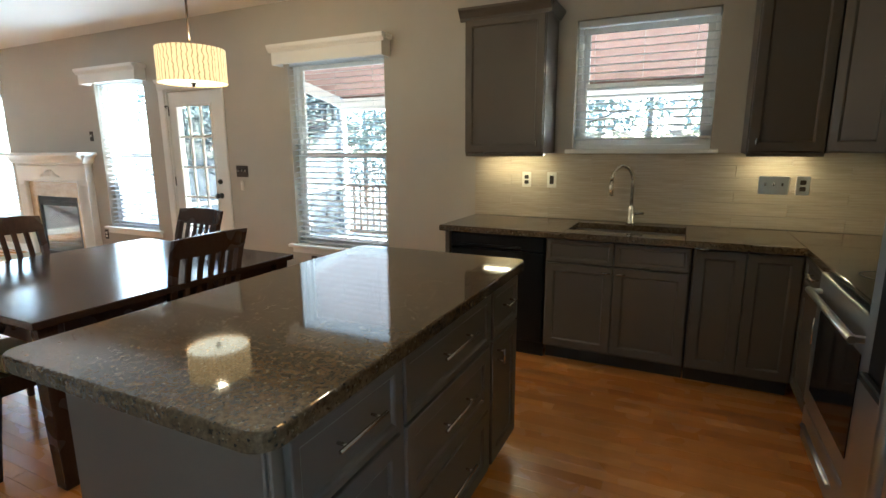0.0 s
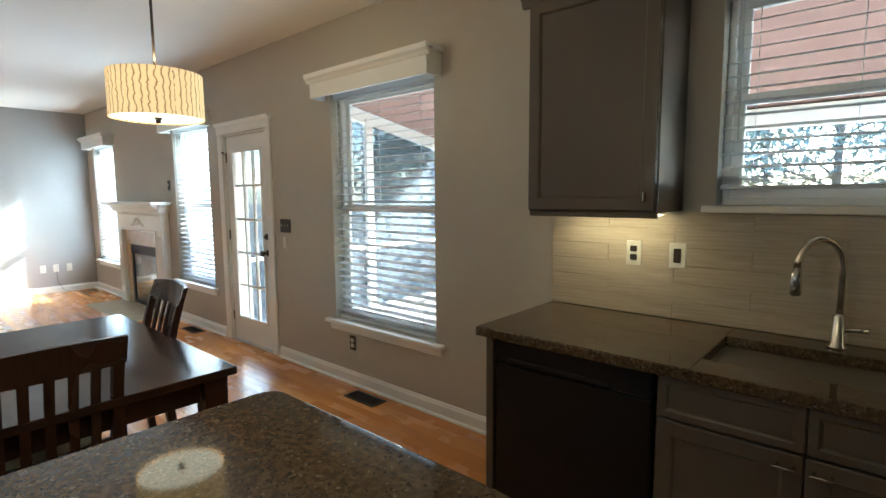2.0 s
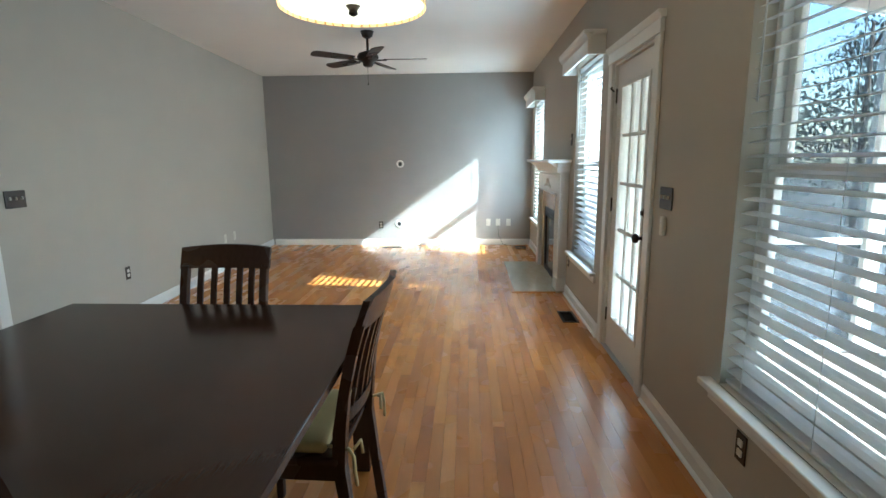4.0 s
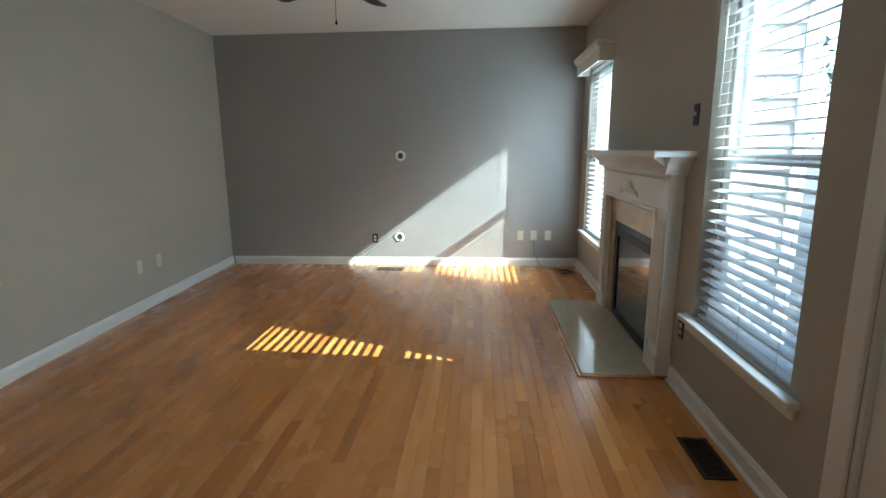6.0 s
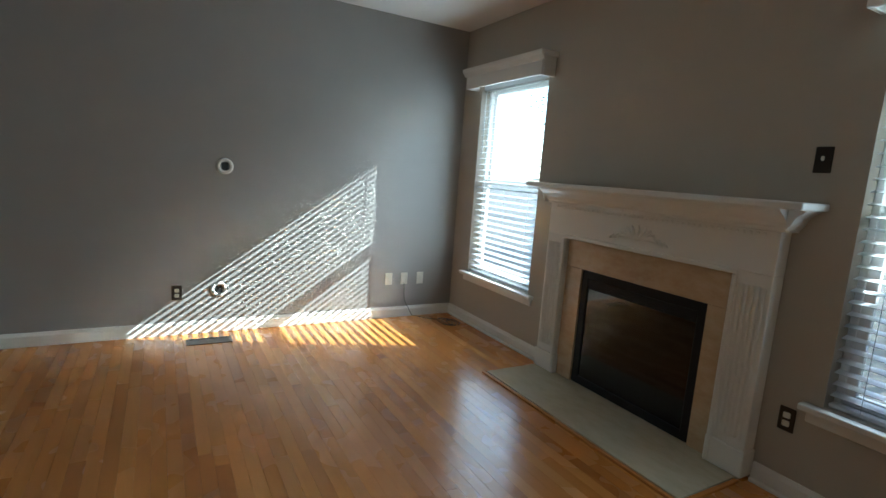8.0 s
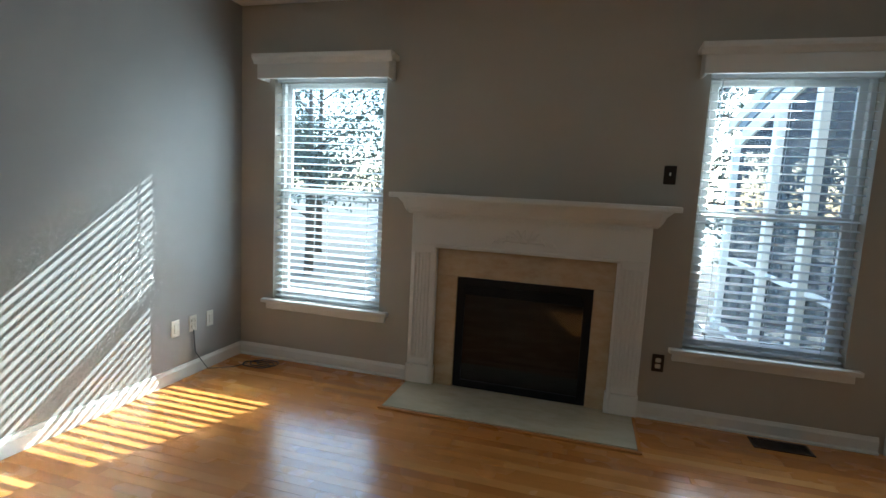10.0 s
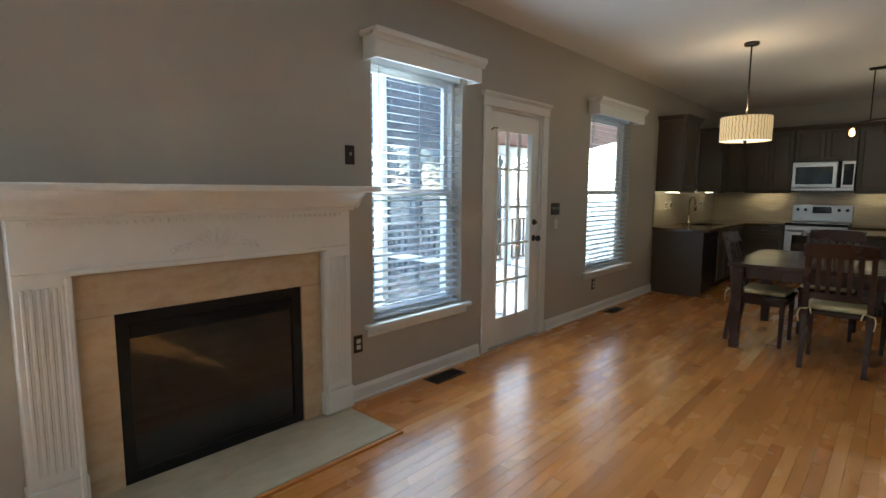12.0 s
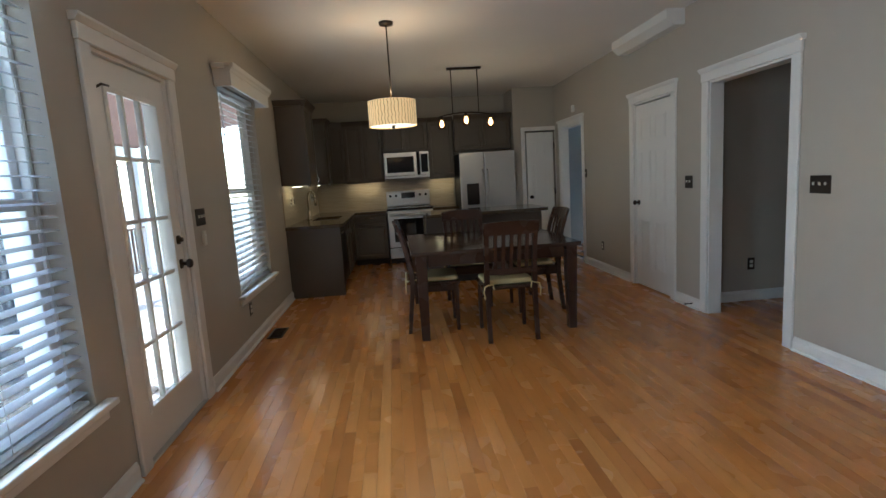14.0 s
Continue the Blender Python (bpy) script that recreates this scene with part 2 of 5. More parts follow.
def box(x0, x1, y0, y1, z0, z1, bev=0.0, seg=1):
    return bm_box(bmesh.new(), x0, x1, y0, y1, z0, z1, bev, seg)


def lathe(profile, n=24, axis="Z", at=(0, 0, 0), caps=True):
    """A turned body: (radius, height) pairs from the bottom up."""
    bm = bmesh.new()
    rings = []
    for r, h in profile:
        ring = []
        for i in range(n):
            a = 2 * math.pi * i / n
            c, s = r * math.cos(a), r * math.sin(a)
            co = {"Z": (c, s, h), "Y": (c, h, -s), "X": (h, c, s)}[axis]
            ring.append(bm.verts.new(Vector(at) + Vector(co)))
        rings.append(ring)
    for a, b in zip(rings, rings[1:]):
        for i in range(n):
            bm.faces.new((a[i], a[(i + 1) % n], b[(i + 1) % n], b[i]))
    if caps:
        bm.faces.new(rings[0][::-1]), bm.faces.new(rings[-1])
    for f in bm.faces:
        f.smooth = len(f.verts) == 4
    return bm


def tube(points, r, n=10):
    """A round bar along a line of points."""
    bm = bmesh.new()
    pts = [Vector(p) for p in points]
    rings = []
    for i, p in enumerate(pts):
        d = (pts[min(i + 1, len(pts) - 1)] - pts[max(i - 1, 0)]).normalized()
        u = d.orthogonal().normalized() if i == 0 else (u - d * u.dot(d)).normalized()
        w = d.cross(u)
        rings.append([bm.verts.new(p + r * (math.cos(2 * math.pi * k / n) * u + math.sin(2 * math.pi * k / n) * w)) for k in range(n)])
    for a, b in zip(rings, rings[1:]):
        for k in range(n):
            f = bm.faces.new((a[k], a[(k + 1) % n], b[(k + 1) % n], b[k]))
            f.smooth = True
    bm.faces.new(rings[0][::-1]), bm.faces.new(rings[-1])
    return bm


def extrude_profile(pts, lo, hi, axis="X"):
    """A moulding: a closed outline of (depth, height), drawn out along x or y."""
    bm = bmesh.new()
    put = (lambda a, d, h: (a, d, h)) if axis == "X" else (lambda a, d, h: (d, a, h))
    A = [bm.verts.new(put(lo, d, h)) for d, h in pts]
    B = [bm.verts.new(put(hi, d, h)) for d, h in pts]
    k = len(pts)
    for i in range(k):
        bm.faces.new((A[i], A[(i + 1) % k], B[(i + 1) % k], B[i]))
    bm.faces.new(A[::-1]), bm.faces.new(B)
    bmesh.ops.recalc_face_normals(bm, faces=bm.faces[:])
    return bm


def moved(bm, m):
    bmesh.ops.transform(bm, matrix=m, verts=bm.verts[:])
    return bm


def mesh_of(name, bm, mat):
    me = bpy.data.meshes.new(name)
    bm.to_mesh(me), bm.free()
    me.materials.append(mat)
    return me


def part(name, bm, mat, parent, label=""):
    ob = new(name, mesh_of(name, bm, mat))
    ob.parent = parent
    return tagged(ob, label)


def thing(name, loc, label, category, group="", kind="", rz=0.0):
    ob = new(name)
    ob.empty_display_size = 0.05
    ob.matrix_basis = pose(*loc, 0, 0, rz)
    return tagged(ob, label, category, group, kind)


def setting(name, bm, mat, label, category):
    return tagged(new(name, mesh_of(name, bm, mat)), label, category, kind="structure")


# ---- large structure ----
XW, XE, YN, YS, H = -9.75, 1.24, 3.83, -0.23, 2.74
TH = 0.15


def wall_along_x(x0, x1, y0, y1, z1, openings):
    """A wall with openings (xa, xb, za, zb) cut through."""
    bm = bmesh.new()
    x = x0
    for xa, xb, za, zb in sorted(openings):
        bm_box(bm, x, xa, y0, y1, -0.1, z1)
        if za > 0:
            bm_box(bm, xa, xb, y0, y1, -0.1, za)
        bm_box(bm, xa, xb, y0, y1, zb, z1)
        x = xb
    bm_box(bm, x, x1, y0, y1, -0.1, z1)
    return bm


WIN = {"window_1": (-3.45, -2.39), "window_2": (-6.43, -5.54), "window_3": (-9.45, -8.53)}
WZ0, WZ1 = 0.49, 2.22
KW = (-0.78, 0.125, 1.40, 2.29)
DOOR = (-5.20, -4.40, 0.0, 2.05)
FB = (-7.92, -7.0, 0.0, 0.82)
setting("wall_north", wall_along_x(XW - TH, XE + TH, YN, YN + TH, H, [(*v, WZ0, WZ1) for v in WIN.values()] + [KW, DOOR, FB]), M_WALL, "beige painted window wall with door and fireplace", "wall")
OPEN_S, CLOSET, HALL = (-4.44, -3.53, 0, 2.03), (-2.95, -2.17, 0, 2.04), (-0.60, 0.32, 0, 2.03)
setting("wall_south", wall_along_x(-5.30, XE + TH, YS - 0.12, YS, H, [OPEN_S, CLOSET, HALL]), M_WALL, "beige painted wall with cased opening and closet door", "wall")
bm = bmesh.new()
bm_box(bm, XW - TH, -5.30, YS - 0.12, YS, -0.1, H)
for v in bm.verts:
    v.co.y -= 0.26 * max(0.0, (-5.30 - v.co.x) / (-5.30 - XW))
setting("wall_south_living", bm, M_WALL, "beige painted living room wall", "wall")
setting("wall_west", box(XW - TH, XW, YS - 0.27, YN, -0.1, H), M_ACCENT, "dark grey painted accent wall", "wall")
setting("wall_east", box(XE, XE + TH, YS, YN, -0.1, H), M_WALL, "beige painted kitchen wall behind the range", "wall")
setting("ceiling", box(XW - TH, XE + TH, YS - 3.2, YN + TH, H, H + 0.12), M_CEIL, "off-white painted ceiling", "ceiling")
setting("floor", box(XW, XE, YS - 3.0, YN, -0.1, -0.012), M_GAP, "honey oak strip floor with glossy varnish", "floor")
# closet box beside the fridge, hall room and passage behind the south wall
PX = 0.62
bm = bmesh.new()
for a, b, z0 in ((YS, -0.22, -0.1), (-0.22, 0.28, 2.03), (0.28, 0.47, -0.1)):
    bm_box(bm, PX, PX + 0.1, a, b, z0, H)
bm_box(bm, PX + 0.1, XE, 0.37, 0.47, -0.1, H)
setting("wall_pantry", bm, M_WALL, "beige painted pantry wall beside the fridge", "wall")
bm = bmesh.new()
bm_box(bm, -3.24, -3.12, YS - 3.0, YS - 0.12, -0.1, H)
bm_box(bm, -5.3, -5.18, YS - 3.0, YS - 0.12, -0.1, H)
bm_box(bm, -5.3, -3.12, YS - 3.1, YS - 3.0, -0.1, H)
setting("wall_passage", bm, M_WALL, "beige painted passage walls in shade", "wall")
bm = bmesh.new()
bm_box(bm, -3.0, -2.1, YS - 0.9, YS - 0.8, -0.1, H)
bm_box(bm, -3.119, -3.0, YS - 0.9, YS - 0.12, -0.1, H)
bm_box(bm, -2.1, -2.0, YS - 0.9, YS - 0.12, -0.1, H)
setting("wall_closet", bm, M_WALL, "beige painted closet walls behind a door", "wall")
bm = bmesh.new()
bm_box(bm, -1.3, -1.2, YS - 3.0, YS - 0.12, -0.1, H)
# unseen opening in the hall's east wall, added to let sky light in
for a, b, c, d in ((YS - 3.0, YS - 2.5, -0.1, H), (YS - 1.3, YS - 0.12, -0.1, H), (YS - 2.5, YS - 1.3, -0.1, 0.7), (YS - 2.5, YS - 1.3, 2.1, H)):
    bm_box(bm, 1.4, 1.5, a, b, c, d)
bm_box(bm, -1.3, 1.5, YS - 3.1, YS - 3.0, -0.1, H)
setting("wall_hall", bm, M_BLUEROOM, "blue-grey painted hall wall", "wall")
bm = bmesh.new()
bm_box(bm, -1.198, 1.398, YS - 2.998, YS - 2.96, 0.80, 0.87, 0.008)
setting("chair_rail", bm, M_WHITE, "white painted chair rail in the hall", "trim")

BASE = [(0, 0), (0.016, 0), (0.016, 0.075), (0.010, 0.088), (0.006, 0.10), (0, 0.10)]


def baseboard(x0, x1, y, face):
    bm = extrude_profile([(y + face * d, h) for d, h in BASE], x0, x1)
    s = extrude_profile([(y + face * (0.016 + d), h) for d, h in ((0, 0), (0.014, 0), (0.012, 0.010), (0, 0.018))], x0, x1)
    me = bpy.data.meshes.new("t")
    s.to_mesh(me), s.free()
    bm.from_mesh(me)
    bpy.data.meshes.remove(me)
    setting("baseboard", bm, M_WHITE, "white painted baseboard with shoe moulding", "baseboard")


for a, b in ((XW, -8.27), (-6.67, -5.32), (-4.28, -1.50)):
    baseboard(a, b, YN, -1)
for a, b in ((-5.30, -4.535), (-3.445, -3.045), (-2.075, -0.68)):
    baseboard(a, b, YS, 1)
bm = extrude_profile([(YS + d, h) for d, h in BASE], XW, -5.30)
for v in bm.verts:
    v.co.y -= 0.26 * max(0.0, (-5.30 - v.co.x) / (-5.30 - XW))
setting("baseboard", bm, M_WHITE, "white painted baseboard", "baseboard")
setting("baseboard", extrude_profile([(XW + d, h) for d, h in BASE], YS - 0.22, YN - 0.02, "Y"), M_WHITE, "white painted baseboard", "baseboard")
setting("baseboard", extrude_profile([(-3.24 - d, h) for d, h in BASE], YS - 2.98, YS - 0.15, "Y"), M_WHITE, "white painted baseboard in the passage", "baseboard")


def casing(name, x0, x1, ztop, y, face, w=0.085, legs=(True, True), depth=None):
    """Door trim: two legs and a head with a small crown, on the wall face, with jamb linings."""
    t = thing(name, (0, 0, 0), "white painted door casing with crown head", "door trim", kind="structure")
    lo, hi = (y, y + 0.02) if face > 0 else (y - 0.02, y)
    for a, b in ((x0 - w, x0), (x1, x1 + w)):
        part("casing_leg", box(a, b, lo, hi, 0, ztop, 0.004), M_WHITE, t)
    f = y + face * 0.026
    part("casing_head", box(x0 - w - 0.005, x1 + w + 0.005, min(y, f), max(y, f), ztop, ztop + 0.075, 0.004), M_WHITE, t)
    part("crown", extrude_profile([(y, ztop + 0.075), (y + face * 0.028, ztop + 0.075), (y + face * 0.045, ztop + 0.10), (y + face * 0.045, ztop + 0.112), (y, ztop + 0.112)], x0 - w - 0.018, x1 + w + 0.018), M_WHITE, t)
    if depth:
        d0, d1 = (y - depth, y) if face > 0 else (y, y + depth)
        part("jamb", box(x0, x0 + 0.018, d0, d1, 0, ztop), M_WHITE, t)
        part("jamb", box(x1 - 0.018, x1, d0, d1, 0, ztop), M_WHITE, t)
        part("jamb", box(x0 + 0.018, x1 - 0.018, d0, d1, ztop - 0.018, ztop), M_WHITE, t)
    return t


casing("door_trim_patio", DOOR[0], DOOR[1], DOOR[3], YN, -1, 0.09, depth=TH)
casing("door_trim_passage", OPEN_S[0], OPEN_S[1], OPEN_S[3], YS, 1, depth=0.12)
casing("door_trim_closet", CLOSET[0], CLOSET[1], CLOSET[3], YS, 1, depth=0.12)
casing("door_trim_hall", HALL[0], HALL[1], HALL[3], YS, 1, 0.07, depth=0.12)


# ---- windows ----
def sash(bm, x0, x1, z0, z1, y0, y1, w=0.045):
    """A rectangular frame in one piece, with mitred, slightly chamfered members."""
    c = 0.003
    def ring(d, y):
        return [bm.verts.new(p) for p in ((x0 + d, y, z0 + d), (x1 - d, y, z0 + d), (x1 - d, y, z1 - d), (x0 + d, y, z1 - d))]
    loops = [ring(0, y1), ring(0, y0 + c), ring(c, y0), ring(w - c, y0), ring(w, y0 + c), ring(w, y1)]
    loops.append(loops[0])
    new_faces = []
    for a, b in zip(loops, loops[1:]):
        for k in range(4):
            new_faces.append(bm.faces.new((a[k], a[(k + 1) % 4], b[(k + 1) % 4], b[k])))
    bmesh.ops.recalc_face_normals(bm, faces=new_faces)


def framed_panel(x0, x1, z0, z1, y, w):
    """A cabinet front in one piece: raised frame, recessed field, towards -y."""
    bm = bmesh.new()
    def ring(d, yy):
        return [bm.verts.new(p) for p in ((x0 + d, yy, z0 + d), (x1 - d, yy, z0 + d), (x1 - d, yy, z1 - d), (x0 + d, yy, z1 - d))]
    loops = [ring(0, y), ring(0, y - 0.017), ring(0.003, y - 0.020), ring(w - 0.006, y - 0.020), ring(w, y - 0.016), ring(w + 0.004, y - 0.010)]
    for a, b in zip(loops, loops[1:]):
        for k in range(4):
            bm.faces.new((a[k], a[(k + 1) % 4], b[(k + 1) % 4], b[k]))
    bm.faces.new(loops[0]), bm.faces.new(loops[-1])
    bmesh.ops.recalc_face_normals(bm, faces=bm.faces[:])
    return bm


def pane(x0, x1, z0, z1, y, parent):
    p = part("pane", box(x0, x1, y, y + 0.004, z0, z1), M_PANE, parent)
    p.visible_shadow = False
    return p


def window(name, x0, x1, z0, z1, label):
    w = thing(name, (0, 0, 0), label, "window", kind="structure")
    bm = bmesh.new()
    sash(bm, x0 + 0.001, x1 - 0.001, z0 + 0.001, z1 - 0.001, YN + 0.085, YN + 0.149, 0.03)
    part("window_frame", bm, M_VINYL, w)
    zm = (z0 + z1) / 2
    for nm, a, b, y in (("sash", z0 + 0.03, zm + 0.02, YN + 0.090), ("sash", zm - 0.02, z1 - 0.03, YN + 0.122)):
        bm = bmesh.new()
        sash(bm, x0 + 0.031, x1 - 0.031, a, b, y, y + 0.026)
        s = part(nm, bm, M_VINYL, w)
        pane(x0 + 0.07, x1 - 0.07, a + 0.04, b - 0.04, y + 0.012, s)
    return w


def stool(x0, x1, z, label, ears=0.08, apron=True):
    s = thing("window_sill", (0, 0, 0), label, "window sill", kind="structure")
    part("stool", box(x0 - ears, x1 + ears, YN - 0.055, YN, z - 0.03, z, 0.006, 2), M_WHITE, s)
    part("stool_inner", box(x0 + 0.001, x1 - 0.001, YN, YN + 0.085, z - 0.025, z + 0.001), M_WHITE, s)
    if apron:
        part("apron", box(x0 - 0.055, x1 + 0.055, YN - 0.018, YN, z - 0.085, z - 0.03, 0.004), M_WHITE, s)


slat_bm = extrude_profile([(-0.024, -0.0011), (0.0, 0.0006), (0.024, -0.0011), (0.024, 0.0011), (0.0, 0.0030), (-0.024, 0.0011)], -0.5, 0.5)
SLAT = mesh_of("slat", slat_bm, M_SLAT)


def blind(x0, x1, zlo, zhi, y, label, pitch=0.053, tilt=12.0, stack=0):
    b = thing("window_blind", ((x0 + x1) / 2, y, zlo), label, "blind", "window blinds")
    hw, h = (x1 - x0) / 2 - 0.008, zhi - zlo
    part("headrail", box(-hw, hw, -0.026, 0.026, h - 0.045, h - 0.002, 0.003), M_SLAT, b)
    part("bottom_rail", box(-hw, hw, -0.025, 0.025, 0.006, 0.024, 0.004), M_SLAT, b)
    z = 0.042
    for i in range(stack):
        s = new("slat", SLAT)
        s.parent, s.matrix_basis = b, pose(0, 0, z - 0.012, 0) @ Matrix.Diagonal((2 * hw, 1, 1, 1))
        z += 0.0055
    z += pitch * 0.4
    while z < h - 0.06:
        s = new("slat", SLAT)
        s.parent = b
        s.matrix_basis = pose(random.uniform(-0.002, 0.002), 0, z, tilt + random.uniform(-1.2, 1.2), random.uniform(-0.12, 0.12), 0) @ Matrix.Diagonal((2 * hw, 1, 1, 1))
        z += pitch
    for x in (-hw + 0.12, 0.0, hw - 0.12):
        part("ladder_cord", tube([(x, -0.027, 0.02), (x, -0.027, h - 0.04)], 0.0012, 5), M_SLAT, b)
    part("tilt_wand", tube([(-hw + 0.06, -0.035, h - 0.05), (-hw + 0.062, -0.038, h - 0.62)], 0.004, 6), M_SLAT, b)
    return b


def valance(x0, x1, label):
    """Box cornice with a crown lip above a window."""
    v = thing("window_valance", ((x0 + x1) / 2, YN, 2.17), label, "valance", "window valances")
    hw = (x1 - x0) / 2 + 0.065
    part("front_board", box(-hw, hw, -0.135, -0.115, 0, 0.15, 0.003), M_WHITE, v)
    for s in (-1, 1):
        part("side_board", box(min(s * hw, s * (hw - 0.02)), max(s * hw, s * (hw - 0.02)), -0.115, -0.001, 0, 0.15, 0.003), M_WHITE, v)
    part("top_board", box(-hw + 0.02, hw - 0.02, -0.115, -0.001, 0.13, 0.148), M_WHITE, v)
    prof = [(-0.136, 0.105), (-0.142, 0.108), (-0.150, 0.125), (-0.165, 0.140), (-0.168, 0.156), (-0.168, 0.172), (-0.10, 0.172), (-0.10, 0.151), (-0.136, 0.151)]
    part("crown_lip", extrude_profile(prof, -hw - 0.025, hw + 0.025), M_WHITE, v)
    for s in (-1, 1):
        part("crown_return", box(min(s * (hw + 0.001), s * (hw + 0.025)), max(s * (hw + 0.001), s * (hw + 0.025)), -0.10, -0.001, 0.135, 0.172, 0.004), M_WHITE, v)


for nm, (a, b) in WIN.items():
    window(nm, a, b, WZ0, WZ1, "white vinyl double-hung window with two sashes")
    stool(a, b, WZ0, "white painted window stool and apron")
    blind(a, b, WZ0 + 0.005, WZ1 - 0.002, YN + 0.042, "white slatted window blind, lowered with open slats")
    valance(a, b, "white painted box valance above a window")
window("window_4", *KW, "white vinyl kitchen window above the sink")
stool(KW[0], KW[1], KW[2], "white painted kitchen window stool", 0.045, False)
blind(KW[0] - 0.0, KW[1] + 0.0, KW[2] + 0.06, KW[3] - 0.002, YN + 0.042, "white slatted kitchen blind, bottom slats stacked", stack=7, tilt=18)


# ---- doors ----
def patio_door():
    x0, x1 = DOOR[0] + 0.02, DOOR[1] - 0.02
    d = thing("door_1", (x0, YN + 0.02, 0), "white glazed patio door with fifteen panes, closed", "door", kind="structure")
    w, z1 = x1 - x0, 2.028
    gx0, gx1, gz0, gz1 = 0.115, w - 0.115, 0.25, 1.88
    bm = bmesh.new()
    for a, b, c, e in ((0, gx0, 0.012, z1), (gx1, w, 0.012, z1), (gx0, gx1, 0.012, gz0), (gx0, gx1, gz1, z1)):
        bm_box(bm, a, b, 0, 0.044, c, e)
    part("door_leaf", bm, M_WHITE, d)
    bm = bmesh.new()
    sash(bm, gx0 - 0.02, gx1 + 0.02, gz0 - 0.02, gz1 + 0.02, -0.008, -0.0005, 0.03)
    part("glazing_bead", bm, M_WHITE, d)
    cw, ch = (gx1 - gx0) / 3, (gz1 - gz0) / 5
    for i in (1, 2):
        part("muntin", box(gx0 + i * cw - 0.011, gx0 + i * cw + 0.011, 0.006, 0.036, gz0, gz1, 0.004), M_WHITE, d)
    for j in (1, 2, 3, 4):
        for i in range(3):
            part("muntin", box(gx0 + i * cw + 0.012, gx0 + (i + 1) * cw - 0.012, 0.008, 0.034, gz0 + j * ch - 0.011, gz0 + j * ch + 0.011, 0.004), M_WHITE, d)
    for i in range(3):
        for j in range(5):
            pane(gx0 + i * cw + 0.008, gx0 + (i + 1) * cw - 0.008, gz0 + j * ch + 0.008, gz0 + (j + 1) * ch - 0.008, 0.02, d)
    k = part("knob", lathe([(0.030, 0), (0.030, -0.008), (0.012, -0.012), (0.012, -0.035), (0.026, -0.042), (0.029, -0.055), (0.022, -0.068), (0.004, -0.072)], 20, "Y", (w - 0.06, 0, 0.93)), M_BRONZE, d, "dark bronze door knob")
    part("deadbolt", lathe([(0.028, 0), (0.028, -0.012), (0.014, -0.016), (0.014, -0.03)], 18, "Y", (w - 0.06, 0, 1.08)), M_BRONZE, d, "dark bronze deadbolt")
    for z in (0.2, 1.02, 1.78):
        part("hinge", box(-0.012, 0.004, -0.012, -0.001, z, z + 0.10, 0.003), M_BRONZE, d, "dark bronze hinge")
    part("closer_arm", tube([(-0.01, -0.02, 1.86), (0.0, -0.05, 1.88), (0.05, -0.055, 1.88)], 0.006, 6), M_BRONZE, d)
    part("threshold", box(-0.018, w + 0.018, -0.03, 0.10, 0.0, 0.011, 0.003), M_STEEL, d)


def six_panel_door(name, w, m, label, knob_left):
    """A panelled leaf in local x-z, front towards +y."""
    d = thing(name, (0, 0, 0), label, "door", kind="structure")
    d.matrix_basis = m
    part("door_leaf", box(0, w, -0.035, 0, 0.01, 2.01, 0.002), M_WHITE, d)
    st = 0.11 if w > 0.6 else 0.075
    cols = ((st, w / 2 - 0.045), (w / 2 + 0.045, w - st))
    for z0, z1 in ((0.22, 0.78), (0.93, 1.52), (1.62, 1.88)):
        for a, b in cols:
            bm = bmesh.new()
            sash(bm, a, b, z0, z1, 0.0005, 0.006, 0.016)
            p = part("panel", bm, M_WHITE, d)
            part("panel_field", box(a + 0.028, b - 0.028, 0.0005, 0.007, z0 + 0.028, z1 - 0.028, 0.005), M_WHITE, p)
    kx = 0.06 if knob_left else w - 0.06
    part("knob", lathe([(0.028, 0), (0.028, 0.008), (0.011, 0.012), (0.011, 0.035), (0.025, 0.042), (0.028, 0.055), (0.02, 0.066), (0.004, 0.07)], 20, "Y", (kx, 0, 0.95)), M_BRONZE, d, "dark bronze door knob")
    hx = w + 0.004 if knob_left else -0.012
    for z in (0.2, 0.98, 1.74):
        part("hinge", box(hx - 0.006, hx + 0.012, -0.002, 0.010, z, z + 0.10, 0.002), M_BRONZE, d, "dark bronze hinge")


patio_door()
six_panel_door("door_2", CLOSET[1] - CLOSET[0] - 0.044, pose(CLOSET[0] + 0.022, YS - 0.012, 0), "white six-panel closet door, closed", False)
six_panel_door("door_3", 0.456, pose(PX + 0.012, -0.198, 0, 0, 0, 90), "narrow white panelled pantry door, closed", False)
bm = bmesh.new()
sash(bm, -0.29, 0.35, -0.2, 2.10, PX - 0.02, PX, 0.065)
for v in bm.verts:
    v.co = Vector((v.co.y, v.co.x, max(0.0, v.co.z)))
bmesh.ops.recalc_face_normals(bm, faces=bm.faces[:])
setting("door_trim_pantry", bm, M_WHITE, "white painted pantry door casing", "door trim")
s = thing("ceiling_soffit", (-2.58, YS, 2.60), "white painted boxed soffit under the ceiling", "soffit", kind="structure")
part("soffit_box", extrude_profile([(0, 0), (0.10, 0.0), (0.17, 0.06), (0.17, 0.139), (0, 0.139)], -0.58, 0.58), M_WHITE, s)


